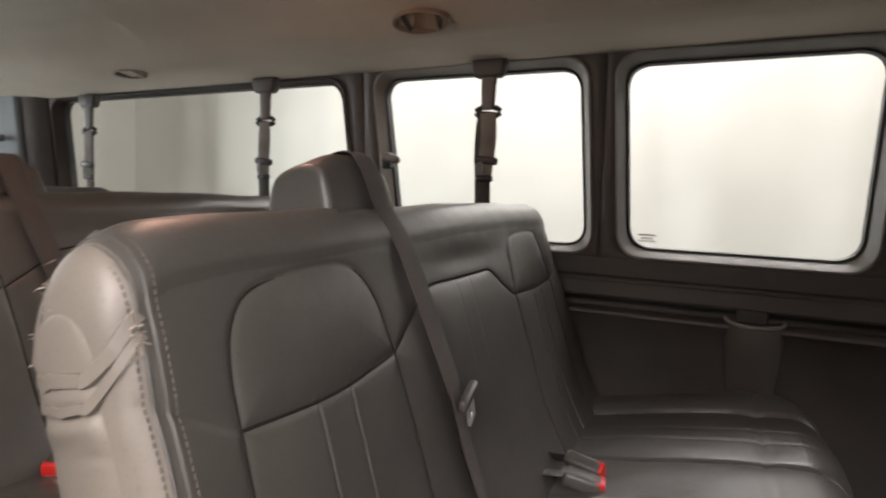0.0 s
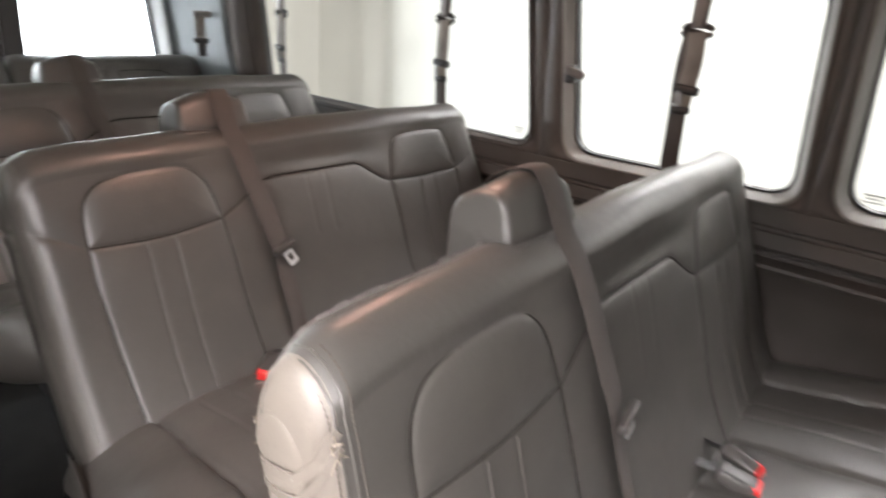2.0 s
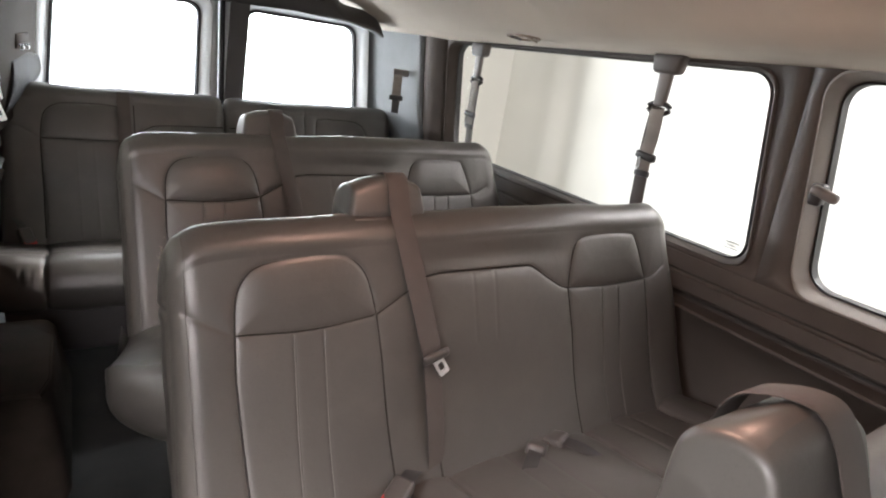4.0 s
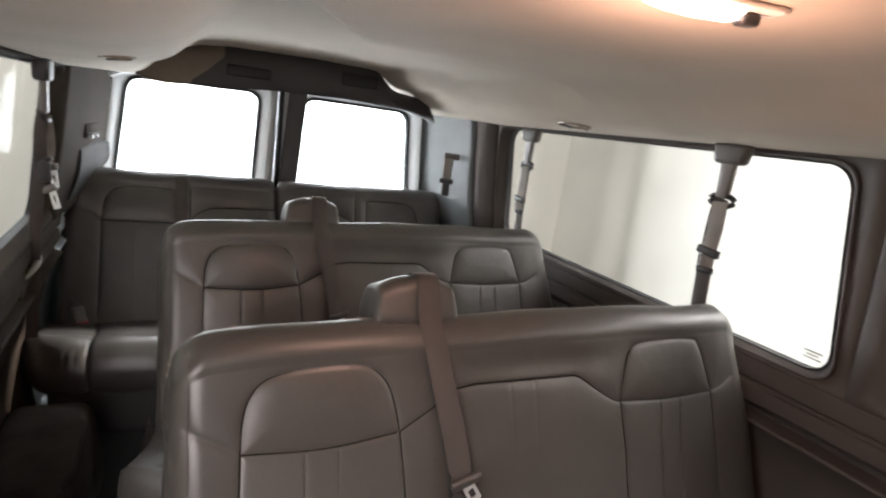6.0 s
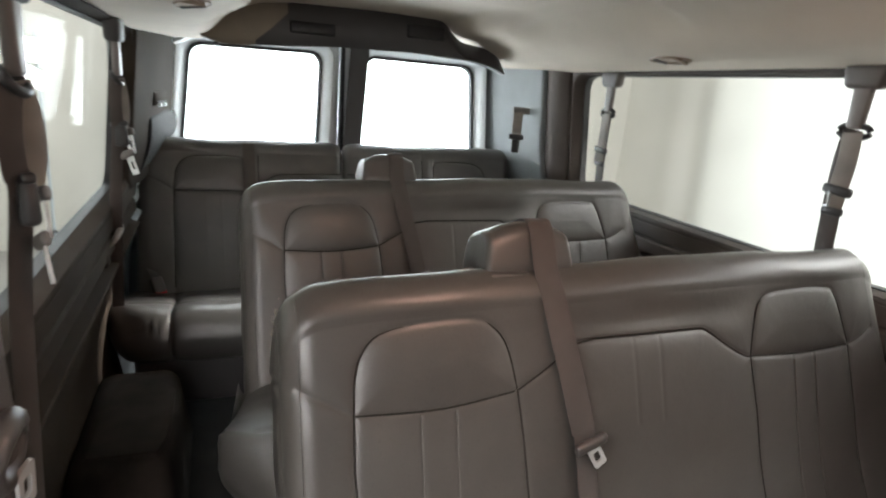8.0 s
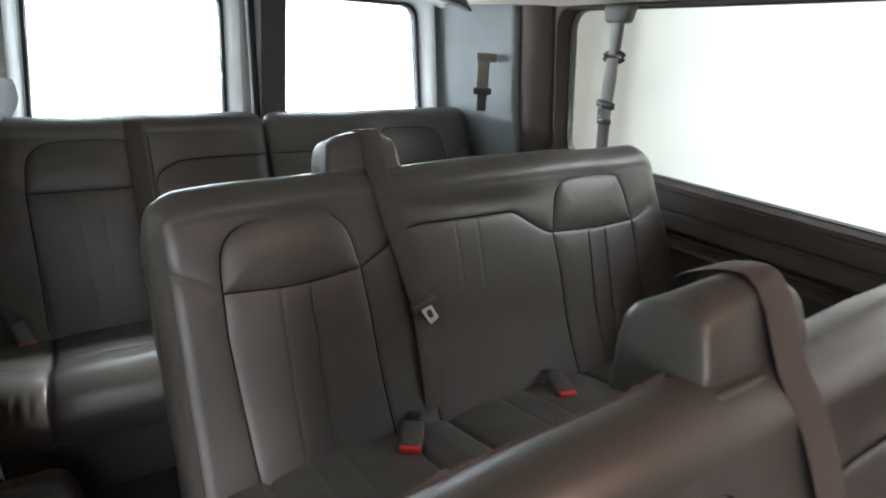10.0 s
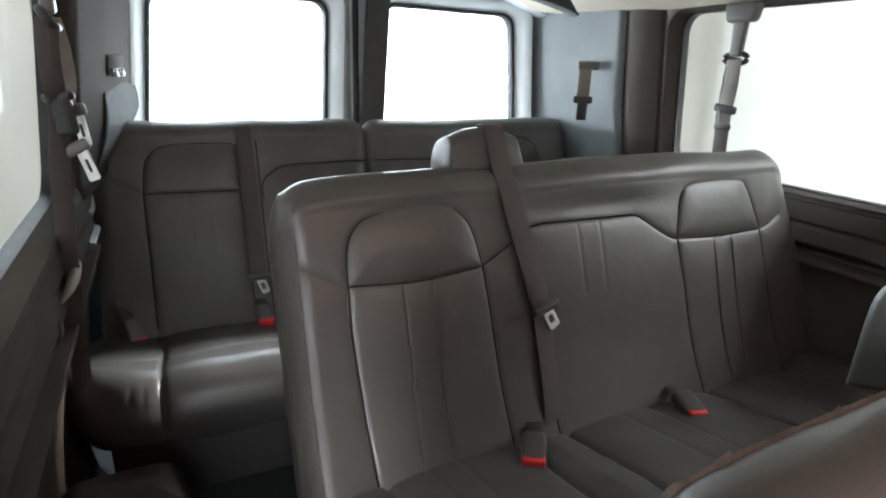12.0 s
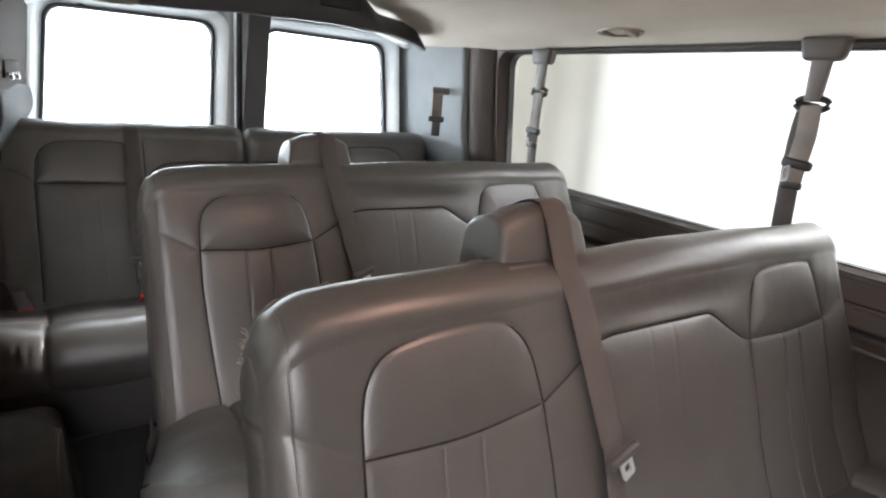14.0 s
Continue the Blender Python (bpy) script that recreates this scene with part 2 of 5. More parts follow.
def strap(name, points, width, material, side=(1, 0, 0), thick=0.0025, n=10, twist=0.0):
    """Flat webbing along a path; side is the way its width lies."""
    p = smooth_path(points, n)
    d = np.gradient(p, axis=0)
    d /= np.linalg.norm(d, axis=1)[:, None]
    w = np.array(side, float) - (d @ np.array(side, float))[:, None] * d
    w /= np.linalg.norm(w, axis=1)[:, None]
    h = np.cross(d, w)
    if twist:
        a = np.linspace(0, radians(twist), len(p))[:, None]
        w, h = w * np.cos(a) + h * np.sin(a), h * np.cos(a) - w * np.sin(a)
    k = np.broadcast_to(np.asarray(width, float), (len(p),))[:, None] / 2
    e = thick / 2
    ring = [p - w * k - h * e * 0.3, p - w * k * 0.9 - h * e, p + w * k * 0.9 - h * e, p + w * k - h * e * 0.3,
            p + w * k + h * e * 0.3, p + w * k * 0.9 + h * e, p - w * k * 0.9 + h * e, p - w * k + h * e * 0.3]
    v = np.stack(ring, 1)
    f = [tuple(x) for x in grid_faces(len(p), 8, False, True)]
    f += [tuple(range(8))[::-1], tuple((len(p) - 1) * 8 + i for i in range(8))]
    return mesh_of(name, v.reshape(-1, 3), f, material, 50)


def rounded_quad(corners, r, n=8):
    """Points round a quad with filleted corners."""
    c, out = [np.array(p, float) for p in corners], []
    for i in range(4):
        a, b, d = c[i - 1], c[i], c[(i + 1) % 4]
        u, w = (a - b) / np.linalg.norm(a - b), (d - b) / np.linalg.norm(d - b)
        p, q = b + u * r, b + w * r
        for t in np.linspace(0, 1, n):
            out.append((1 - t) ** 2 * p + 2 * t * (1 - t) * (b + (p + q - 2 * b) * 0.08) + t**2 * q)
    return np.array(out)


def plate_with_hole(name, w, h, hw, hh, thick, material, r=0.006):
    """A flat metal plate in the x-z plane with a slot through it."""
    o = rounded_quad([(-w / 2, -h / 2), (w / 2, -h / 2), (w / 2, h / 2), (-w / 2, h / 2)], r, 5)
    i = rounded_quad([(-hw / 2, -hh / 2), (hw / 2, -hh / 2), (hw / 2, hh / 2), (-hw / 2, hh / 2)], min(r, hw * 0.3), 5)
    n, e = len(o), thick / 2
    rings = [np.c_[o[:, 0], np.full(n, -e), o[:, 1]], np.c_[o[:, 0], np.full(n, e), o[:, 1]],
             np.c_[i[:, 0], np.full(n, e), i[:, 1]], np.c_[i[:, 0], np.full(n, -e), i[:, 1]]]
    return mesh_of(name, np.concatenate(rings), grid_faces(4, n, True, True), material, 40)


def segment_distance(px, pz, line):
    """Distance from many points to a polyline."""
    best = np.full(px.shape, 9.0)
    for (x0, z0), (x1, z1) in zip(line[:-1], line[1:]):
        dx, dz = x1 - x0, z1 - z0
        t = np.clip(((px - x0) * dx + (pz - z0) * dz) / (dx * dx + dz * dz + 1e-12), 0, 1)
        best = np.minimum(best, np.hypot(px - x0 - t * dx, pz - z0 - t * dz))
    return best


def inside(px, pz, poly):
    hit = np.zeros(px.shape, bool)
    for (x0, z0), (x1, z1) in zip(poly, poly[1:] + poly[:1]):
        cross = (z0 > pz) != (z1 > pz)
        hit ^= cross & (px < (x1 - x0) * (pz - z0) / (z1 - z0 + 1e-12) + x0)
    return hit


def curve2(points, n=8):
    return [tuple(p) for p in smooth_path([(x, z, 0) for x, z in points], n)[:, :2]]


# ---- the van's body ----
WALL = [(0.0, 0.86), (0.06, 0.90), (0.20, 0.925), (0.45, 0.905), (0.60, 0.868), (0.675, 0.838), (0.684, 0.827), (0.690, 0.821), (0.697, 0.823), (0.702, 0.850), (0.705, 0.885),
        (0.728, 0.888), (0.732, 0.850), (0.735, 0.833), (0.741, 0.829), (0.776, 0.831), (0.780, 0.838), (0.786, 0.839), (0.790, 0.833), (0.794, 0.830), (0.838, 0.828), (0.856, 0.832),
        (0.872, 0.840), (1.0, 0.828), (1.15, 0.813), (1.345, 0.795), (1.38, 0.785), (1.42, 0.765)]


def wall_x(z, y=0.0):
    """The wall's inner face; it draws in towards the rear doors."""
    x = np.interp(z, [p[0] for p in WALL], [p[1] for p in WALL])
    return x - 0.17 * np.clip(np.asarray(y) - 2.16, 0, 1) ** 1.1 * ease((np.asarray(z) - 0.76) / 0.25)


def holed_cell(y0, y1, z0, z1, hole):
    """Verts (y, z) and faces of a rectangle with a hole of any convex outline."""
    c = hole.mean(0)
    out = []
    for p in hole:
        d = p - c
        k = min(((y1 if d[0] > 0 else y0) - c[0]) / d[0] if abs(d[0]) > 1e-9 else 9e9, ((z1 if d[1] > 0 else z0) - c[1]) / d[1] if abs(d[1]) > 1e-9 else 9e9)
        out.append(c + d * k)
    out = np.array(out)
    for corner in ((y0, z0), (y1, z0), (y1, z1), (y0, z1)):
        out[np.argmin(np.hypot(*(out - corner).T))] = corner
    steps = [hole + (out - hole) * t for t in (0, 0.5, 1)]
    return np.concatenate(steps), grid_faces(3, len(hole), False, True)


SILL = 0.860
WINDOWS = [  # rear, middle and front opening: bottom and top corners along the van
    [(0.697, SILL), (2.180, SILL + 0.004), (2.180, 1.328), (0.738, 1.340)],
    [(-0.056, SILL), (0.552, SILL), (0.598, 1.344), (-0.026, 1.348)],
    [(-0.69, SILL), (-0.152, SILL), (-0.125, 1.349), (-0.70, 1.352)],
]
CELLS = [(0.646, 2.225), (-0.09, 0.646), (-0.76, -0.09)]


def build_wall(name, sign, cells, spans, label, material):
    """One side wall: sills, pillars, headers, with the window openings cut through."""
    verts, faces = [], []

    def add(v2, f, flip):
        base = len(verts)
        verts.extend((sign * float(wall_x(z, y)), y, z) for y, z in v2)
        faces.extend(tuple(base + i for i in (x if flip else x[::-1])) for x in f)

    def block(y0, y1, z0, z1, ny, zs=None):
        ys = np.linspace(y0, y1, ny)
        zs = np.array(zs if zs is not None else np.linspace(z0, z1, 8))
        a, b = np.meshgrid(ys, zs, indexing="ij")
        add(np.stack([a, b], -1).reshape(-1, 2), grid_faces(ny, len(zs)), sign < 0)

    low = [p[0] for p in WALL if p[0] < 0.84] + [0.84]
    for y0, y1, kind in spans:
        if kind == "low":
            block(y0, y1, 0, 0.84, max(2, int((y1 - y0) / 0.06)), low)
        elif kind == "band":
            block(y0, y1, 0.84, 1.38, max(2, int((y1 - y0) / 0.04)))
        elif kind == "head":
            block(y0, y1, 1.38, 1.42, max(2, int((y1 - y0) / 0.06)), [1.38, 1.40, 1.42])
    for i in cells:
        hole = rounded_quad(WINDOWS[i], 0.055)
        d = hole - hole.mean(0)
        hole = hole + d / np.linalg.norm(d, axis=1)[:, None] * 0.017
        v2, f = holed_cell(CELLS[i][0], CELLS[i][1], 0.84, 1.38, hole)
        add(v2, f, sign < 0)
    me = mesh_of(name, verts, faces, material, 30)
    ob = solo(name, me, label, "wall", kind="structure")
    mod = ob.modifiers.new("thickness", "SOLIDIFY")
    mod.thickness, mod.offset = 0.05, -1
    return ob


def build_window(name, sign, corners, label, trim):
    """Moulded surround, black gasket and a glass pane that sits outside the wall's face."""
    owner = thing(name, pose(0, 0, 0), label, "window", kind="structure")
    hole = rounded_quad(corners, 0.055, 10)
    c = hole.mean(0)

    def ring(grow, out):
        d = hole - c
        n = d / np.linalg.norm(d, axis=1)[:, None]
        p = hole + n * grow
        return np.c_[sign * (wall_x(p[:, 1], p[:, 0]) + out), p]

    n = len(hole)
    rings = np.concatenate([ring(0.023, 0.001), ring(0.021, -0.004), ring(0.016, -0.005), ring(0.012, -0.001), ring(-0.004, 0.024), ring(-0.007, 0.030), ring(-0.008, 0.052)])
    part("window_frame", mesh_of("window_frame", rings, grid_faces(7, n, False, True, sign < 0), trim, 50), owner)
    rings = np.concatenate([ring(-0.005, 0.053), ring(-0.006, 0.030), ring(-0.014, 0.026), ring(-0.015, 0.034), ring(-0.015, 0.053)])
    part("gasket", mesh_of("gasket", rings, grid_faces(5, n, False, True, sign < 0), RUBBER, 50), owner, "black rubber gasket")
    edge = np.concatenate([ring(-0.008, 0.040), ring(-0.008, 0.044)])
    faces = [tuple(x) for x in grid_faces(2, n, False, True)] + [tuple(range(n)), tuple(range(n, 2 * n))[::-1]]
    pane = part("pane", mesh_of("pane", edge, faces, GLASS, 30), owner, "clear glass pane")
    pane.visible_shadow = False
    return owner


build_wall("wall_right", 1, (0, 1, 2), [(-1.9, 2.225, "low"), (2.225, 2.34, "low"), (-1.9, -0.76, "band"), (-1.9, 2.34, "head")],
           "brown-grey moulded side wall with ledge and pillars", TRIM)
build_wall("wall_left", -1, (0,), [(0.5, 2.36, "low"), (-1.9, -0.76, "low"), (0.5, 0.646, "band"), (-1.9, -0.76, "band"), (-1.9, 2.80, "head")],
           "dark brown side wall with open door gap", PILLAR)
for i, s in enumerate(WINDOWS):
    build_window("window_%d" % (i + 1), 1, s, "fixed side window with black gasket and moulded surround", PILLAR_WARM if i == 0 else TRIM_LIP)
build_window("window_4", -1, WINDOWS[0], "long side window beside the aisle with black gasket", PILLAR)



def pillar(name, sign, y0, y1, material, label, bow=0.0):
    """A plain trim panel between a window and the rear corner."""
    ys, zs = np.linspace(y0, y1, 14), np.linspace(0.84, 1.38, 16)
    a, b = np.meshgrid(ys, zs, indexing="ij")
    t = (a - y0) / (y1 - y0)
    v = np.stack([sign * (wall_x(b, a) - bow * np.sin(np.pi * t) - 0.002), a, b], -1).reshape(-1, 3)
    ob = solo(name, mesh_of(name, v, grid_faces(14, 16, flip=sign < 0), material, 40), label, "wall", kind="structure")
    ob.modifiers.new("thickness", "SOLIDIFY").thickness = -0.03
    return ob


pillar("wall_pillar_right", 1, 2.208, 2.385, PILLAR_WARM, "dark brown moulded pillar trim behind the long window", 0.028)
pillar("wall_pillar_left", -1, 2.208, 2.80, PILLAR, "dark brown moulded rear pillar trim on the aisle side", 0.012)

# black moulding low on the aisle-side rear pillar
ys, ts = np.linspace(2.40, 2.785, 16), np.linspace(0, 1, 12)
a, b = np.meshgrid(ys, ts, indexing="ij")
z = 0.87 + b * (0.185 + 0.02 * np.sin((a - 2.40) * 8.2))
v = np.stack([-wall_x(z, a) + 0.013 + 0.007 * np.sin(np.pi * b) ** 0.6, a, z], -1).reshape(-1, 3)
ob = solo("trim_corner", mesh_of("trim_corner", v, grid_faces(16, 12, flip=True), CARPET, 40), "black soft moulding low on the rear pillar", "trim", kind="structure")
ob.modifiers.new("thickness", "SOLIDIFY").thickness = -0.02

# painted inner side behind the aisle trim
ys, zs = np.linspace(2.36, 2.80, 10), np.array([p[0] for p in WALL if p[0] <= 0.85])
a, b = np.meshgrid(ys, zs, indexing="ij")
v = np.stack([-wall_x(b, a) - 0.012, a, b], -1).reshape(-1, 3)
ob = solo("wall_rear_left", mesh_of("wall_rear_left", v, grid_faces(10, len(zs), flip=True), PAINT_DULL, 40), "light blue-grey painted inner side beside rear bench", "wall", kind="structure")
ob.modifiers.new("thickness", "SOLIDIFY").thickness = -0.02

# right rear corner panel of light plastic
ys, zs = np.linspace(2.34, 2.80, 16), np.linspace(0, 1.42, 30)
a, b = np.meshgrid(ys, zs, indexing="ij")
v = np.stack([wall_x(b, a) - 0.004, a, b], -1).reshape(-1, 3)
ob = solo("wall_corner", mesh_of("wall_corner", v, grid_faces(16, 30), CORNER, 40), "light grey moulded corner panel beside rear door", "wall", kind="structure")
mod = ob.modifiers.new("thickness", "SOLIDIFY")
mod.thickness = 0.03

# floor
bm = bmesh.new()
bmesh.ops.create_cube(bm, size=1)
bm.transform(Matrix.LocRotScale((0, 0.45, -0.03), None, (1.80, 4.75, 0.06)))
bmesh.ops.subdivide_edges(bm, edges=bm.edges[:], cuts=20, use_grid_fill=True)
for vert in bm.verts:
    if vert.co.z > -0.01:
        vert.co.z += 0.003 * noise.noise(vert.co * 7)
solo("floor", bm_mesh("floor", bm, CARPET), "dark worn carpet on the van floor", "floor", kind="structure")


# ceiling: middle bay with the lamp, raised rear bay, coved sides and an arched rear end
def liner_z(x, y):
    ax = np.abs(x)
    z = np.interp(ax, [0, 0.3, 0.40, 0.46, 0.51, 0.56, 0.62, 0.72, 0.80], [1.468, 1.462, 1.450, 1.430, 1.402, 1.382, 1.373, 1.370, 1.364])
    edge = 1.21 - 2.1 * np.clip(-x - 0.13, 0, 0.42) ** 1.1 + 0.12 * np.clip(x - 0.3, 0, 1)
    z = z + 0.034 * ease((y - edge + 0.02) / 0.075) * ease((0.50 - ax) / 0.10) * ease((2.02 - y) / 0.25)
    z = z + 0.048 * ease((y - 1.72) / 0.30) * ease((x + 0.60) / 0.10) * ease((0.36 - x) / 0.10)
    return z - 0.013 * np.clip(y, -0.5, 2.2)


nx, ny = 130, 360
xs, ys = np.linspace(-0.80, 0.80, nx), np.linspace(-1.9, 2.64, ny)
a, b = np.meshgrid(xs, ys, indexing="ij")
v = np.stack([a, b, liner_z(a, b)], -1)
ob = solo("ceiling", mesh_of("ceiling", v.reshape(-1, 3), grid_faces(nx, ny, flip=True), LINER), "beige fabric headliner with coved sides", "ceiling", kind="structure")
mod = ob.modifiers.new("thickness", "SOLIDIFY")
mod.thickness = 0.02

# roof skin closes the van above the headliner
bm = bmesh.new()
bmesh.ops.create_cube(bm, size=1)
bm.transform(Matrix.LocRotScale((0, 0.45, 1.56), None, (1.78, 4.8, 0.03)))
solo("roof", bm_mesh("roof", bm, STEEL), "painted steel roof panel above the headliner", "roof", kind="structure")

# unseen stand-in for the cab: a bulkhead with an opening for front light
bm = bmesh.new()
for sx, sz, cx, cz in ((1.72, 0.95, 0, 0.475), (1.72, 0.16, 0, 1.47), (0.16, 0.5, 0.78, 1.15), (0.16, 0.5, -0.78, 1.15)):
    bmesh.ops.create_cube(bm, size=1, matrix=Matrix.LocRotScale((cx, -1.93, cz), None, (sx, 0.05, sz)))
solo("wall_front", bm_mesh("wall_front", bm, TRIM), "plain stand-in wall for the unseen cab, open above", "wall", kind="structure")


# rear doors
def rear_door(name, x0, x1, quad):
    owner = thing(name, pose(0, 2.80, 0), "rear cargo door with large window and grey inner frame", "door", kind="structure")
    hx0, hx1, top = quad[3][0], quad[2][0], quad[2][1]
    hole = rounded_quad(quad, 0.05, 10)
    v2, f = holed_cell(x0, x1, 0.02, 1.42, hole)
    n = len(hole)
    v = np.c_[v2[:, 0], np.zeros(len(v2)), v2[:, 1]]
    body = part("door_panel", mesh_of("door_panel", v, f, DOOR_PAINT, 30), owner)
    body.modifiers.new("thickness", "SOLIDIFY").thickness = 0.045
    c = hole.mean(0)

    def ring(grow, out):
        d = hole - c
        p = hole + d / np.linalg.norm(d, axis=1)[:, None] * grow
        return np.c_[p[:, 0], np.full(n, out), p[:, 1]]

    rings = np.concatenate([ring(0.050, -0.002), ring(0.048, -0.058), ring(0.043, -0.064), ring(0.038, -0.062), ring(0.006, 0.002), ring(0.001, 0.04)])
    part("window_frame", mesh_of("window_frame", rings, grid_faces(6, n, False, True), TRIM_LIGHT, 50), owner, "light grey raised frame")
    rings = np.concatenate([ring(0.004, 0.006), ring(-0.012, 0.004), ring(-0.018, 0.012), ring(-0.018, 0.04)])
    part("gasket", mesh_of("gasket", rings, grid_faces(4, n, False, True), RUBBER, 50), owner, "black rubber gasket")
    edge = np.concatenate([ring(-0.01, 0.025), ring(-0.01, 0.029)])
    faces = [tuple(x) for x in grid_faces(2, n, False, True)] + [tuple(range(n)), tuple(range(n, 2 * n))[::-1]]
    pane = part("pane", mesh_of("pane", edge, faces, GLASS, 30), owner, "clear glass pane")
    pane.visible_shadow = False
    for k in (0.2, 0.8):
        part("clip", rbox("clip", (0.02, 0.012, 0.012), RUBBER, 0.003, 2, at=(hx0 + (hx1 - hx0) * k, 0.0, top - 0.006)), owner)
    return owner


rear_door("door_1", -0.95, -0.043, [(-0.708, 0.86), (-0.128, 0.86), (-0.112, 1.346), (-0.660, 1.340)])
rear_door("door_2", -0.037, 0.95, [(0.040, 0.86), (0.652, 0.86), (0.610, 1.346), (0.074, 1.350)])
# seal and cover strip where the doors meet
strip = thing("door_seal", pose(-0.040, 2.80, 0), "black rubber seal and grey strip between rear doors", "seal", kind="structure")
part("seal", tube("seal", [(0.012, -0.012, 0.1), (0.012, -0.012, 0.7), (0.012, -0.012, 1.45)], 0.010, RUBBER, 10), strip)
part("post", tube("post", [(-0.042, -0.012, 0.1), (-0.042, -0.012, 0.7), (-0.030, -0.012, 1.45)], 0.017, TRIM_LIGHT, 12), strip)
part("cover", rbox("cover", (0.082, 0.02, 1.33), TRIM_DARK, 0.006, at=(0.042, -0.072, 0.76), turn=(0, 3, 0)), strip)

# pale jamb above the rear doors, and the dark duct cover that hangs before it
hdr = thing("rear_header", pose(0, 2.70, 1.40), "pale jamb above the rear doors", "trim", kind="structure")
u = np.linspace(-0.74, 0.72, 50)
prof = [(0.098, 0.016), (0.02, 0.006), (-0.012, 0.014), (-0.02, 0.036), (0.0, 0.07), (0.03, 0.10)]
v = np.array([[(x, p[0], p[1] - 0.062 * (abs(x) / 0.64) ** 4) for p in prof] for x in u]).reshape(-1, 3)
part("moulding", mesh_of("moulding", v, grid_faces(50, 6, flip=True), TRIM_LIGHT, 40), hdr)
duct = thing("duct_cover", pose(0, 2.32, 0), "dark moulded duct cover across the rear headliner", "trim", kind="structure")
u = np.linspace(-0.60, 0.53, 90)
top = np.interp(u, [-0.60, -0.56, -0.49, -0.32, 0.07, 0.25, 0.31, 0.345, 0.50, 0.53], [1.36, 1.412, 1.445, 1.456, 1.475, 1.463, 1.406, 1.364, 1.350, 1.318])
low = np.interp(u, [-0.60, -0.53, -0.39, -0.14, 0.14, 0.385, 0.50, 0.53], [1.338, 1.322, 1.328, 1.347, 1.354, 1.343, 1.318, 1.304])
soft = np.hanning(9) / np.hanning(9).sum()
top[4:-4], low[4:-4] = np.convolve(top, soft, "valid"), np.convolve(low, soft, "valid")
v = np.stack([np.c_[u, np.full(90, dy), top * k + low * (1 - k) + dz] for dy, k, dz in ((0.05, 1, 0.05), (0.006, 1, 0.012), (-0.006, 0.92, 0), (-0.016, 0.5, 0), (-0.012, 0.12, 0), (0.0, 0, 0), (0.03, 0, 0.001), (0.05, 0, 0.02), (0.06, 0.5, 0.05))], 1)
k = int(np.searchsorted(u, -0.375))
v[k - 6 : k + 6, :, 0] += 0.11 * np.clip((v[k - 6 : k + 6, :, 2] - 1.39) / 0.06, -0.5, 0.5) * np.hanning(12)[:, None]
part("moulding", mesh_of("moulding", v[k:].reshape(-1, 3), grid_faces(90 - k, 9, False, True), TRIM_DARK, 40), duct)
part("end_moulding", mesh_of("end_moulding", v[: k + 1].reshape(-1, 3), grid_faces(k + 1, 9, False, True), DUCT_END, 40), duct, "moulded end in headliner beige darkened for shade")
for x, z, w, h in ((-0.233, 1.400, 0.160, 0.042), (0.187, 1.430, 0.150, 0.052)):
    part("light_cover", rbox("light_cover", (w, 0.020, h), RUBBER, 0.009, at=(x, -0.014, z), turn=(-8, 0, 0)), duct, "black plastic lamp cover")


# ---- seats ----
TILT_BACK = 0.30
STEP, NFRONT = 0.0024, 240  # mesh density of the upholstery


def back_y(z):
    """The front of a backrest, leaning and slightly hollow."""
    return TILT_BACK * (z - 0.78) - 0.05 * np.clip((0.62 - z) / 0.25, 0, 1) ** 2 + 0.02 * np.clip((z - 0.86) / 0.12, 0, 1) ** 2


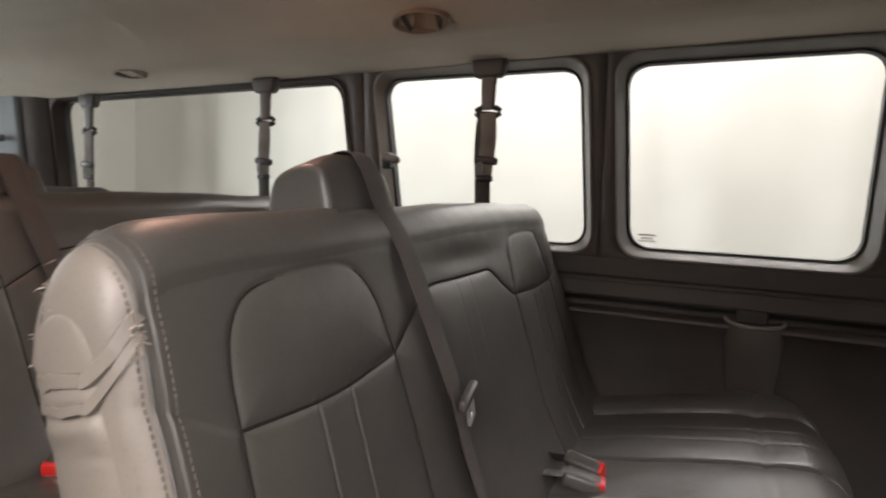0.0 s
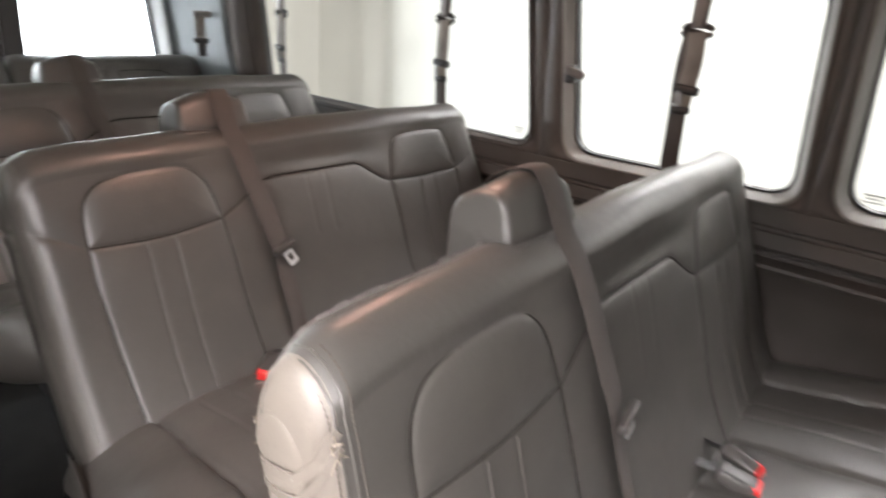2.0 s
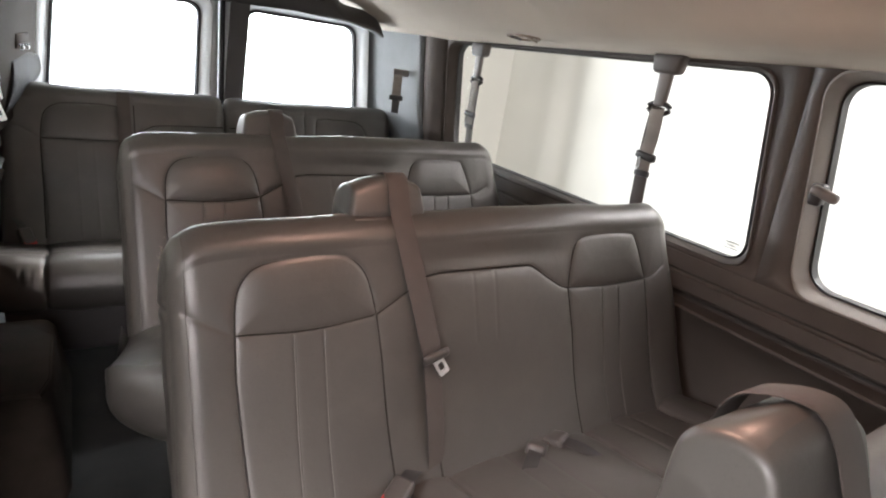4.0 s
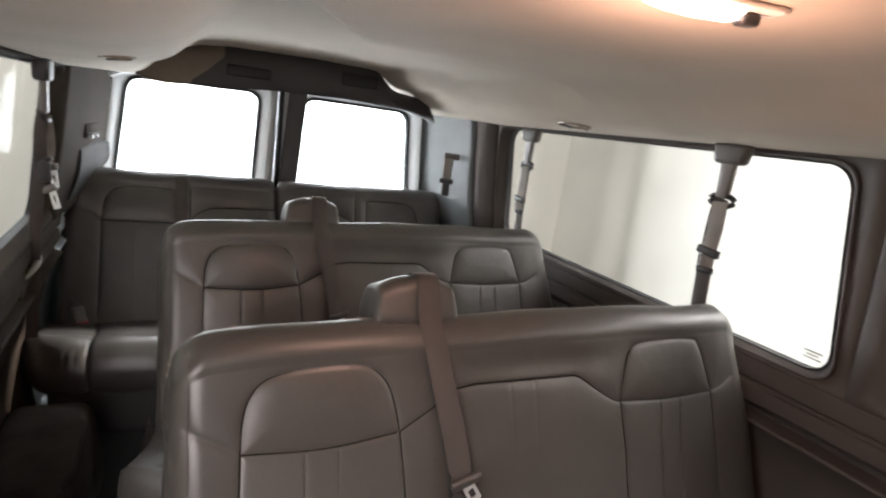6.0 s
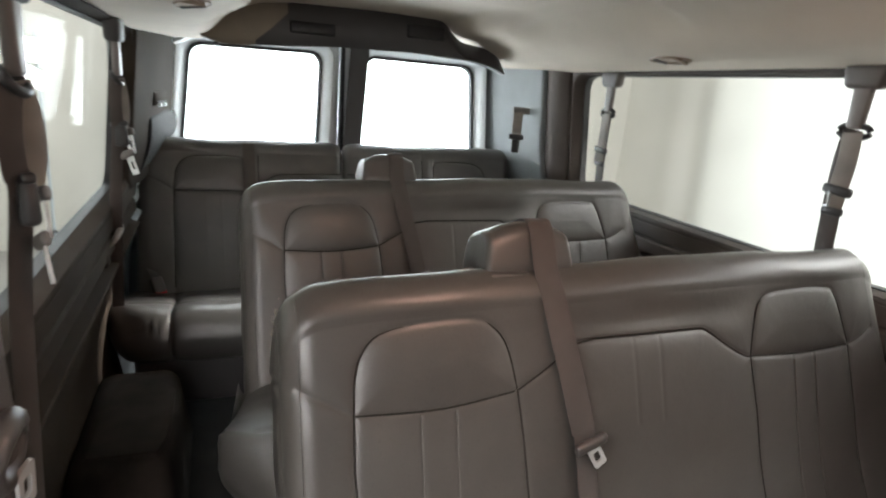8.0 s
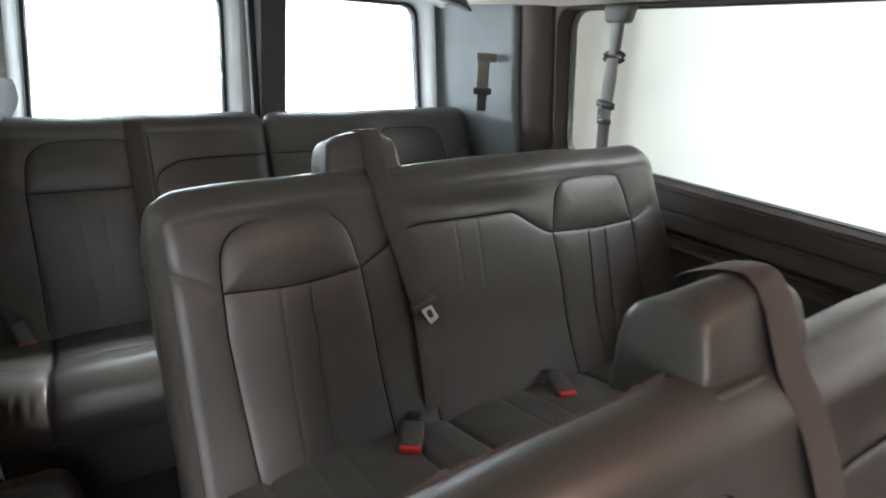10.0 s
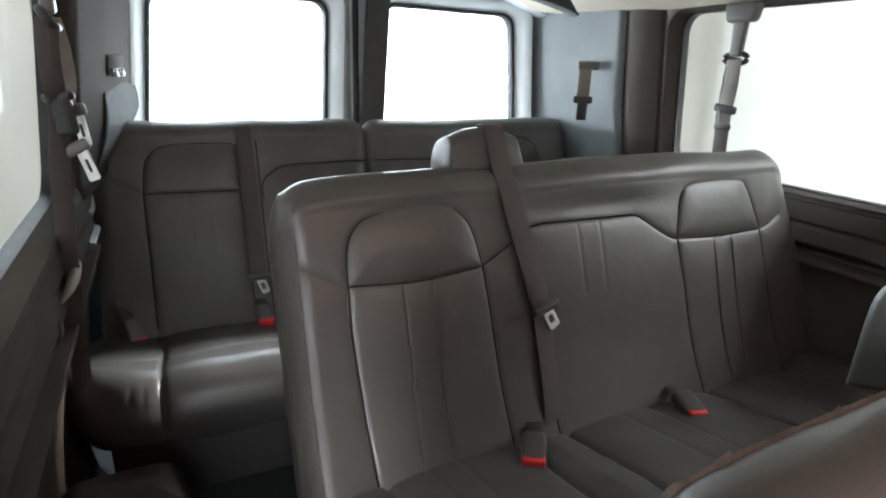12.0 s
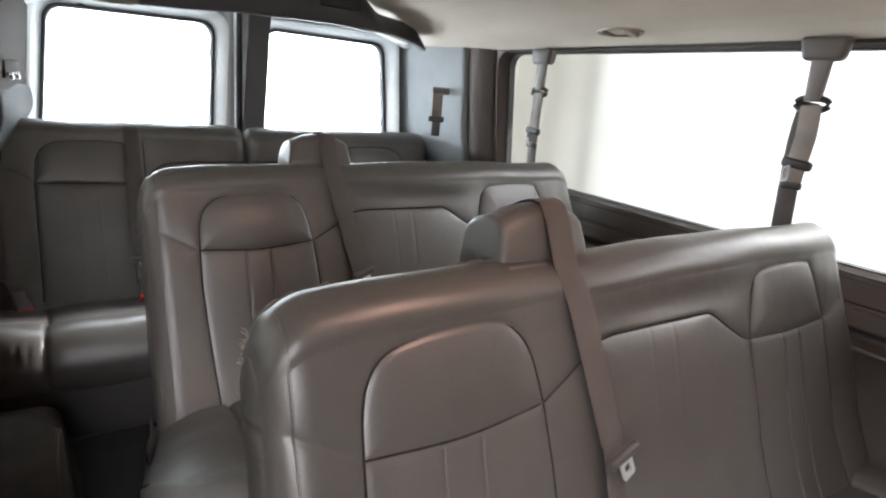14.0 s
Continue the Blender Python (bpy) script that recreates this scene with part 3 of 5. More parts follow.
def backrest(name, x0, x1, top, seams, flutes, pads, material, low=0.40, r_end=0.065, step=STEP, ends=(True, True), dips=(), droop=0.0, flare=0.0):
    """A padded backrest lofted across its width, with sewn grooves and raised pads on the front."""
    nx = int((x1 - x0) / step)
    t = np.linspace(0, 1, nx)
    x = x0 + (x1 - x0) * t
    front = np.linspace(low, top - 0.05, NFRONT)
    cap = np.linspace(0, np.pi, 20)[1:-1]
    rear = np.linspace(top - 0.05, low + 0.02, 50)
    P = []
    for xi in x:
        d0, d1 = xi - x0 if ends[0] else 9, x1 - xi if ends[1] else 9
        d = min(d0, d1)
        k = max(0.0, 1 - d / r_end)
        drop = r_end * 0.95 * (1 - math.sqrt(max(0, 1 - k**2.2)))
        drop += droop * min(1.0, max(0.0, (-xi - 0.2) / 0.42)) ** 1.5
        q = max(0.0, 1 - d / 0.048)
        inset = 0.032 * (1 - math.sqrt(max(0, 1 - q * q)))
        sag = 0.0025 * math.sin(xi * 9.0) + 0.001 * math.sin(xi * 23 + 1)
        z = low + (front - low) * (top - 0.05 - drop + sag - low) / (top - 0.05 - low)
        yf = back_y(z) + inset
        thick = 0.088 - 0.5 * inset
        zt, yt = z[-1], yf[-1]
        cy = yt + thick / 2
        cz = zt + np.sin(cap) * 0.05
        cyy = cy - np.cos(cap) * thick / 2
        zb = low + 0.02 + (rear - low - 0.02) * (zt - low - 0.02) / (top - 0.05 - low - 0.02)
        yb = back_y(zb) + inset + thick + 0.03 * np.clip((0.9 - zb) / 0.5, 0, 1) - 0.012 * q
        P.append(np.c_[np.full(len(z) + len(cap) + len(zb), xi), np.r_[yf, cyy, yb], np.r_[z, cz, zb]])
    P = np.array(P)
    nf = len(front) + 7
    fx, fz = P[:, :nf, 0], P[:, :nf, 2]
    near = np.full(fx.shape, 9.0)
    push = np.zeros(fx.shape)
    for line in seams:
        d = segment_distance(fx, fz, line)
        near = np.minimum(near, d)
    for line, flute in flutes:
        d = segment_distance(fx, fz, line)
        push -= flute * np.exp(-((d / 0.0035) ** 2))
    push += 0.0040 * (1 - np.exp(-near / 0.026)) - 0.0012 * np.exp(-((near / 0.0042) ** 2))
    for poly in pads:
        d = segment_distance(fx, fz, poly + poly[:1])
        push += np.where(inside(fx, fz, poly), 0.0030 * (1 - np.exp(-d / 0.022)), 0)
    for cx, cz, wx, wz, depth in dips:
        push += depth * np.exp(-(((fx - cx) / wx) ** 2) - ((fz - cz) / wz) ** 2)
    fade = np.clip((np.arange(nf)[::-1]) / 6, 0, 1)[None]
    P[:, :nf, 1] -= push * fade * 0.95
    P[:, :nf, 2] += push * fade * 0.28
    lean = flare * ease((P[:, :, 2] - 0.60) / 0.38)
    P[:, :, 0] -= lean * np.clip((P[:, :, 0] - 0.53) / 0.11, 0, 1)
    ns = P.shape[1]
    k = int(0.026 / step)
    mid = P[k : nx - k]
    faces = [tuple(f) for f in grid_faces(len(mid), ns, False, True)]
    me = mesh_of(name, mid.reshape(-1, 3), faces, material, 55)
    return me, P


def side_panel(name, P, sign, material, bulge=0.007, step=STEP, tuck=0.0):
    """The sewn end panel of a backrest: it wraps the last stretch and domes over the end."""
    k = int(0.026 / step) + 1
    ring = P[:k][::-1] if sign < 0 else P[-k:]
    rings = [r.copy() for r in ring]
    for i, r in enumerate(rings):
        c = r.mean(0)
        r[:] = c + (r - c) * (1.0 + 0.012 * math.sin(math.pi * min(1, i / (k - 1.0))))
        r[:, 0] = ring[i][:, 0]
    end = rings[-1]
    n = len(end)
    base = np.concatenate(rings)
    faces = [tuple(f) for f in grid_faces(len(rings), n, False, True, sign < 0)]
    # the domed end: rows across from the front edge to the rear edge
    half = NFRONT + 9
    front, back = end[:half], end[half:][::-1]
    rows, cols = 190, 15
    t = np.linspace(0, 1, rows)

    def walk_along(line):
        run = np.r_[0, np.cumsum(np.linalg.norm(np.diff(line, axis=0), axis=1))]
        return np.stack([np.interp(t * run[-1], run, line[:, i]) for i in range(3)], 1)

    f, r = walk_along(front), walk_along(back)
    u = np.linspace(0, 1, cols)[None, :, None]
    cap = f[:, None] * (1 - u) + r[:, None] * u
    dome = (4 * u[..., 0] * (1 - u[..., 0])) ** 0.6 * (1 - t[:, None] ** 14)
    out = bulge * dome + 0.0010 * np.sin(cap[..., 2] * 46 + 1) * dome
    if tuck:
        z = cap[..., 2] - 0.826 + 0.20 * cap[..., 1] + 0.0016 * np.sin(cap[..., 1] * 90)
        fold = 0.0060 * np.exp(-(((z - 0.012) / 0.010) ** 2)) - 0.0115 * np.exp(-((z / 0.0045) ** 2)) + 0.0055 * np.exp(-(((z + 0.013) / 0.008) ** 2))
        fold -= 0.0042 * np.exp(-(((z + 0.030 + 0.14 * (cap[..., 1] - 0.02)) / 0.0045) ** 2)) * ease((0.075 - cap[..., 1]) / 0.04)
        out += tuck * fold * dome**0.8
    cap[..., 0] += sign * out
    start = len(base)
    grid = grid_faces(rows, cols, flip=sign > 0) + start
    faces += [tuple(q) for q in grid]
    return mesh_of(name, np.concatenate([base, cap.reshape(-1, 3)]), faces, material, 70)


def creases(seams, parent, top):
    """Dark tubes laid in the sewn grooves of a backrest's front, in place of their shade."""
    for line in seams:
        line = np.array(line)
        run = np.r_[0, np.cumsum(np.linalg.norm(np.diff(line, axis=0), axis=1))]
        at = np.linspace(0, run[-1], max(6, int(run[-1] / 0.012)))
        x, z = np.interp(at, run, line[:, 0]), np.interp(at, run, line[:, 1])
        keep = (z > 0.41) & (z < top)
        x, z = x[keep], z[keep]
        part("seam", tube("seam", np.c_[x, back_y(z) + 0.0019, z], 0.0022, SEAM_SHADE, 6), parent)


def cushion(name, x0, x1, seams, flutes, material, y0=-0.055, y1=-0.61, top=0.432, step=0.0045, rise=0.098, bolster=(0.014, 0.014), curl=(0.15, 0.08), fall=0.10, swell=0.0, wrinkle=0.0):
    """A bench cushion with a rolled front, puffed ends and grooves running front to back."""
    nx = int((x1 - x0) / step)
    xs = np.linspace(x0, x1, nx)
    up = np.linspace(y0, y1 + 0.07, 44)
    roll = np.linspace(0, np.pi * 0.94, 22)
    P = []
    for x in xs:
        d = min(x - x0, x1 - x)
        k = max(0.0, 1 - d / (curl[0] if x - x0 < x1 - x else curl[1]))
        r = 1 - math.sqrt(max(0, 1 - k * k))
        left = x - x0 < x1 - x
        zt = top - fall * r * (1.0 - 0.55 * np.linspace(0, 1, len(up)) if left else 0.8 * np.ones(len(up)))
        puff = (bolster[0] * ease((y0 - 0.14 - up) / 0.22) if left else bolster[1]) * float(ease((0.17 - d) / 0.06))
        pull = 0.055 * r + 0.08 * max(0.0, 1 - d / 0.2) ** 2
        h = 0.09 * (1 - (0.75 if left else 0.40) * r)
        yt = up + pull * np.linspace(0, 1, len(up)) ** 3
        crown = zt + puff + 0.012 * np.sin(np.pi * (up - y0) / (y1 - y0)) + rise * (up - y0) / (y1 - y0)
        ye, ze = yt[-1], crown[-1] - h
        ry, rz = ye - np.sin(roll) * 0.075, ze + np.cos(roll) * h
        under = np.array([[y1 + 0.16, ze - h - 0.01], [y0 - 0.05, ze - h + 0.005], [y0, zt[0] - 0.10], [y0, zt[0] - 0.04]])
        P.append(np.c_[np.full(len(up) + len(roll) + 4, x), np.r_[yt, ry, under[:, 0]], np.r_[crown, rz, under[:, 1]]])
    P = np.array(P)
    nf = len(up) + len(roll)
    fx = P[:, :nf, 0]
    near = np.full(fx.shape, 9.0)
    push = np.zeros(fx.shape)
    for sx in seams:
        wob = sx + 0.004 * np.sin(P[:, :nf, 1] * 20 + sx * 40)
        d = np.abs(fx - wob)
        near = np.minimum(near, d)
        push -= 0.0062 * np.exp(-((d / 0.0050) ** 2))
    for sx in flutes:
        d = np.abs(fx - sx)
        push -= 0.0018 * np.exp(-((d / 0.0040) ** 2))
    push += 0.010 * (1 - np.exp(-near / 0.035))
    yy = P[:, :nf, 1]
    push -= 0.009 * np.exp(-(((yy - (y1 + 0.135)) / 0.007) ** 2)) * (fx > x0 + 0.05) * (fx < x1 - 0.05) * 0.6
    push += 0.0014 * np.sin(fx * 31 + yy * 12) * np.cos(yy * 27)
    arc = np.arange(nf)[None]
    push -= wrinkle * np.abs(np.sin(fx * 74 + 1.3 * np.sin(fx * 41) + 0.25 * (arc - len(up)))) ** 8 * np.exp(-(((arc - len(up) - 6.5) / 1.8) ** 2)) * (fx < x0 + 0.22)
    push -= 0.9 * wrinkle * np.exp(-(((arc - len(up) - 8.5) / 0.9) ** 2))
    n = np.cross(np.gradient(P[:, :nf], axis=0), np.gradient(P[:, :nf], axis=1))
    n /= np.linalg.norm(n, axis=2)[..., None] + 1e-9
    n *= np.sign(n[nx // 2, 5, 2])
    P[:, :nf] += n * push[..., None]
    along = np.clip((y0 - P[:, :, 1]) / (y0 - y1 + 0.02), 0, 1)
    P[:, :, 0] -= swell * np.sin(np.pi * along**2.0) * np.clip((x0 + 0.22 - P[:, :, 0]) / 0.22, 0, 1)
    ns = P.shape[1]
    faces = [tuple(f) for f in grid_faces(nx, ns, False, True)]
    faces += [tuple(range(ns))[::-1], tuple((nx - 1) * ns + i for i in range(ns))]
    return mesh_of(name, P.reshape(-1, 3), faces, material, 60)


def tongue(parent, m, label="bright steel belt tongue"):
    """A belt tongue: plastic cross bar and slotted steel plate."""
    bar = part("tongue", rbox("tongue", (0.062, 0.014, 0.020), BUCKLE, 0.006, 3), parent, "grey plastic belt tongue", m)
    part("blade", plate_with_hole("blade", 0.024, 0.050, 0.012, 0.026, 0.004, CHROME, 0.005), bar, label, pose(0.010, -0.005, -0.030, -6, -20, 0))
    return bar


def buckle(parent, m):
    """A belt buckle with its red release button."""
    b = part("buckle", rbox("buckle", (0.048, 0.070, 0.028), BUCKLE, 0.008, 3, taper=(0.9, 0.97)), parent, "grey plastic belt buckle", m)
    part("release_button", rbox("release_button", (0.041, 0.018, 0.0235), RED, 0.003, 2, at=(0, -0.0295, 0.001)), b, "red release button")
    part("stalk", strap("stalk", [(0, 0.035, 0), (0, 0.075, -0.012), (0, 0.12, -0.04)], 0.03, PLASTIC_DARK), b)
    return b


PADS = [
    curve2([(-0.525, 0.777), (-0.522, 0.827), (-0.511, 0.861), (-0.482, 0.886), (-0.411, 0.897), (-0.331, 0.896), (-0.294, 0.877), (-0.274, 0.844), (-0.26, 0.781)], 5)
    + curve2([(-0.26, 0.781), (-0.39, 0.770), (-0.525, 0.777)], 5)[1:-1],
    curve2([(0.246, 0.783), (0.255, 0.83), (0.274, 0.882), (0.32, 0.898), (0.45, 0.898), (0.487, 0.877), (0.521, 0.78)], 5) + [(0.38, 0.776)],
]
SEAMS = [
    PADS[0] + PADS[0][:1],
    PADS[1] + PADS[1][:1],
    curve2([(-0.26, 0.781), (-0.194, 0.815), (-0.15, 0.842)], 4),
    [(-0.15, 0.842), (-0.11, 0.847), (0.11, 0.845)],
    curve2([(0.11, 0.845), (0.135, 0.842), (0.182, 0.812), (0.225, 0.788), (0.246, 0.783)], 4),
    curve2([(-0.525, 0.777), (-0.565, 0.801), (-0.602, 0.820)], 4),
    curve2([(0.521, 0.78), (0.57, 0.79), (0.625, 0.81)], 4),
    [(-0.525, 0.777), (-0.527, 0.70), (-0.51, 0.38)],
    [(-0.26, 0.781), (-0.252, 0.70), (-0.235, 0.38)],
    [(-0.15, 0.842), (-0.142, 0.70), (-0.13, 0.38)],
    [(0.246, 0.783), (0.258, 0.68), (0.27, 0.38)],
    [(0.521, 0.78), (0.535, 0.65), (0.545, 0.38)],
]
FLUTES = [
    ([(-0.424, 0.772), (-0.424, 0.38)], 0.0012), ([(-0.367, 0.772), (-0.365, 0.38)], 0.0012),
    ([(-0.03, 0.842), (-0.025, 0.70)], 0.0008), ([(0.027, 0.842), (0.03, 0.70)], 0.0008),
    ([(0.359, 0.778), (0.365, 0.38)], 0.0012), ([(0.417, 0.778), (0.425, 0.38)], 0.0012),
]


def head_restraint(name, cx, material):
    """A block of foam with flat sides, a crisp front ridge and a softly domed top."""
    side = [(0.176, 0.900), (0.080, 0.925), (0.0745, 0.962), (0.0930, 1.012), (0.128, 1.016), (0.174, 0.996)]
    soft = [0.004, 0.010, 0.012, 0.016, 0.02, 0.022]
    n, ring = len(side), []
    for i, r in enumerate(soft):
        p, c, q = (Vector(side[(i + k) % n]) for k in (-1, 0, 1))
        a, b = c + (p - c).normalized() * r, c + (q - c).normalized() * r
        ring += [a * (1 - t) ** 2 + c * 2 * t * (1 - t) + b * t * t for t in np.linspace(0, 1, 6)]
    dense = []
    for p, q in zip(ring, ring[1:] + ring[:1]):
        dense += [p.lerp(q, t) for t in (np.linspace(0, 1, 6, endpoint=False) if (q - p).length > 0.012 else (0,))]
    ring = np.array(dense)
    mid = np.array([0.128, 0.962])
    half = np.interp(ring[:, 1], [0.93, 0.96, 1.016], [0.084, 0.084, 0.076])
    loft = []
    edge, r = np.linspace(0, math.pi / 2, 8)[1:], 0.012
    stops = [(-1, e) for e in edge[::-1]] + [(u, 0) for u in np.linspace(-1, 1, 23)] + [(1, e) for e in edge]
    for u, e in stops:
        inward = r * (1 - math.cos(e))
        d = ring - mid
        p = ring - d / np.linalg.norm(d, axis=1)[:, None] * inward
        x = cx + u * (half - r) + np.sign(u) * r * math.sin(e)
        top = np.clip((p[:, 1] - 1.0) / 0.014, 0, 1) * np.clip((0.178 - p[:, 0]) / 0.05, 0, 1)
        lift = 0.015 * (1 - abs(u) ** 2.4) * top
        swell = 0.004 * (1 - u * u) * (p[:, 0] < 0.1)
        loft.append(np.c_[x, p[:, 0] - swell, p[:, 1] + lift])
    ends = loft[0].copy(), loft[-1].copy()
    for scale, out in ((0.8, 0.0008), (0.5, 0.0016), (0.2, 0.002)):
        for end, sign in zip(ends, (-1, 1)):
            cap = end.mean(0) + (end - end.mean(0)) * scale
            cap[:, 0] += sign * out
            loft.insert(0, cap) if sign < 0 else loft.append(cap)
    k = len(ring)
    f = [tuple(q) for q in grid_faces(len(loft), k, False, True)]
    f += [tuple(range(k))[::-1], tuple((len(loft) - 1) * k + i for i in range(k))]
    return mesh_of(name, np.concatenate(loft), f, material, 60)


def bench_seat(m, label, x0, x1, worn, tuck, piped, buckles):
    """A three-place bench with head restraint, built-in shoulder belt and buckles."""
    seat = thing("bench_seat", m, label, "seat", "bench seats along the aisle")
    me, P = backrest("backrest", x0, x1, 0.962, SEAMS, FLUTES, PADS, LEATHER, dips=((0.03, 0.872, 0.17, 0.026, -0.008), (0.0, 0.925, 0.6, 0.03, 0.006)), droop=0.018, flare=0.064)
    part("backrest", me, seat)
    part("side_panel", side_panel("side_panel", P, -1, worn, tuck=tuck), seat, "rubbed tan end panel with torn edge" if worn == LEATHER_WORN else "")
    part("side_panel", side_panel("side_panel", P, 1, LEATHER_SIDE), seat)
    for inset, lift in ((0.0235, 0.0014), (0.0325, 0.0008)) if piped else ((0.0245, 0.0004),):
        edge = P[int(inset / STEP), 2 : NFRONT + 16] + np.array([0, -lift, lift * 0.4])
        part("piping", tube("piping", edge[::3], 0.0016 if piped else 0.0010, LEATHER_SIDE, 6), seat)
    bm = bmesh.new()
    for inset in (0.0175, 0.0395) if piped else (0.0285,):
        base = P[int(inset / STEP), 4 : NFRONT + 10] + np.array([0, -0.0006, 0.0002])
        run = np.r_[0, np.cumsum(np.linalg.norm(np.diff(base, axis=0), axis=1))]
        at = np.arange(0, run[-1] - 0.004, 0.0062)
        base = np.stack([np.interp(at, run, base[:, i]) for i in range(3)], 1)
        for p0, p1 in zip(base[:-1], base[1:]):
            q = Vector(p1 - p0).to_track_quat("Z", "Y").to_matrix().to_4x4()
            bmesh.ops.create_cube(bm, size=1, matrix=Matrix.Translation(p0) @ q @ Matrix.Diagonal((0.0012, 0.0014, 0.0040, 1)))
    ob = part("stitching", bm_mesh("stitching", bm, STITCH), seat, "brown seam stitching")
    ob["kind"] = "stuff"
    for line, _ in FLUTES[:2] + FLUTES[4:]:
        z = np.linspace(0.768, 0.42, 30)
        x = np.interp(z, [line[1][1], line[0][1]], [line[1][0], line[0][0]])
        part("flute_piping", tube("flute_piping", np.c_[x, back_y(z) - 0.0044, z], 0.0015, LEATHER_SIDE, 6), seat)
    part("cushion", cushion("cushion", x0 - 0.022, x1 + 0.02, (-0.50, -0.225, -0.115, 0.27, 0.545), (-0.42, -0.36, 0.365, 0.425, 0.02, 0.09), LEATHER, swell=0.044), seat)
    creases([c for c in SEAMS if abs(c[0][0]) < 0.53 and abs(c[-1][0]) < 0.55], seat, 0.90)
    # head restraint, with the belt laid over it
    hr = part("headrest", head_restraint("headrest", -0.2135, LEATHER), seat)
    part("guide_plate", rbox("guide_plate", (0.070, 0.014, 0.018), LEATHER, 0.005, 3, at=(-0.258, 0.069, 0.948), turn=(-14, 0, 0)), hr, "vinyl covered belt guide")
    belt = [(-0.190, 0.196, 0.90), (-0.191, 0.190, 0.965), (-0.192, 0.176, 1.004), (-0.193, 0.150, 1.0225), (-0.194, 0.122, 1.0325), (-0.195, 0.102, 1.0310), (-0.196, 0.084, 1.0120), (-0.197, 0.070, 0.985),
            (-0.196, 0.056, 0.955), (-0.192, 0.036, 0.925), (-0.183, 0.013, 0.87), (-0.162, -0.013, 0.78), (-0.149, -0.036, 0.71)]
    part("belt_webbing", strap("belt_webbing", belt, 0.045, BELT), seat, "brown woven shoulder belt")
    part("belt_return", strap("belt_return", [(-0.147, -0.035, 0.71), (-0.142, -0.052, 0.64), (-0.142, -0.092, 0.53), (-0.145, -0.118, 0.44)], 0.042, BELT, (1, 0.15, 0)), seat, "brown woven lap belt")
    tongue(seat, pose(-0.146, -0.056, 0.700, 10, -14, 6))
    for spot in buckles:
        buckle(seat, pose(*spot))
    # steel base
    for x in (-0.45, 0.42):
        part("leg", tube("leg", smooth_path([(x, -0.50, 0.29), (x, -0.49, 0.10), (x, -0.47, 0.02), (x, -0.10, 0.02), (x, 0.02, 0.10), (x, 0.06, 0.30)], 6), 0.016, STEEL), seat, "dark steel leg loop")
    part("base_pan", rbox("base_pan", (1.12, 0.44, 0.03), STEEL, 0.01, 2, at=(0.0, -0.28, 0.286)), seat, "dark steel base pan")
    return seat, P


BACK, _ = bench_seat(pose(0.135, 1.664, 0.006, 0, -0.5, 0), "dark grey-brown vinyl bench before the rear seat", -0.632, 0.690, LEATHER_SIDE, 0.25, False,
                     [(-0.235, -0.175, 0.482, 12, 0, -34), (0.150, -0.178, 0.480, 10, 0, -14)])
BENCH, END_BENCH = bench_seat(pose(0.142, 0.828, 0.002, 0, -0.5, 0.6), "grey-brown vinyl three-place bench with frayed aisle edge", -0.624, 0.678, LEATHER_SIDE, 0.4, False,
                              [(-0.262, -0.160, 0.484, 6, 4, -52), (0.110, -0.135, 0.462, 20, 0, 128), (0.165, -0.125, 0.462, 25, 10, 200)])
FRONT, END_FRONT = bench_seat(pose(0.138, -0.014, 0.006, 0, -0.7, 0.8), "grey-brown vinyl bench with rubbed tan torn end panel", -0.618, 0.674, LEATHER_WORN, 0.55, True,
                              [(-0.22, -0.190, 0.486, 12, 0, 8), (0.125, -0.175, 0.482, 10, 4, 6), (0.175, -0.168, 0.486, 10, 50, -4)])


def frayed_edge(parent, END, z0, z1, count, seed):
    """Torn fibres that stick out along the rear edge of the aisle end."""
    rng = random.Random(seed)
    pick = [END[c, i] for c in range(4) for i in range(NFRONT + 10, END.shape[1] - 2) if z0 < END[c, i, 2] < z1]
    verts, faces = [], []
    for _ in range(count):
        p = Vector(rng.choice(pick)) + Vector((rng.uniform(-0.003, 0.0), rng.uniform(-0.003, 0.003), rng.uniform(-0.02, 0.02)))
        d = Vector((rng.uniform(-1, 0.1), rng.uniform(0.0, 0.9), rng.uniform(-0.5, 0.8))).normalized() * rng.uniform(0.002, 0.0065)
        w = Vector((rng.uniform(-1, 1), rng.uniform(-1, 1), rng.uniform(-1, 1))).normalized() * rng.uniform(0.0005, 0.0013)
        bend = Vector((0, 0, rng.uniform(-0.003, 0.002)))
        base = len(verts)
        u = d.cross(w).normalized() * 0.0005
        for q, r in ((p - d * 0.5, 1.0), (p + d * 0.5, 0.8), (p + d + bend, 0.25)):
            verts.extend((q + w * r, q - w * r, q + u * r))
        for a in (0, 3):
            for i, k in ((0, 1), (1, 2), (2, 0)):
                faces.append((base + a + i, base + a + k, base + a + 3 + k, base + a + 3 + i))
    ob = part("frayed_edge", mesh_of("frayed_edge", verts, faces, FRAY), parent, "pale torn fibres")
    ob["kind"] = "stuff"


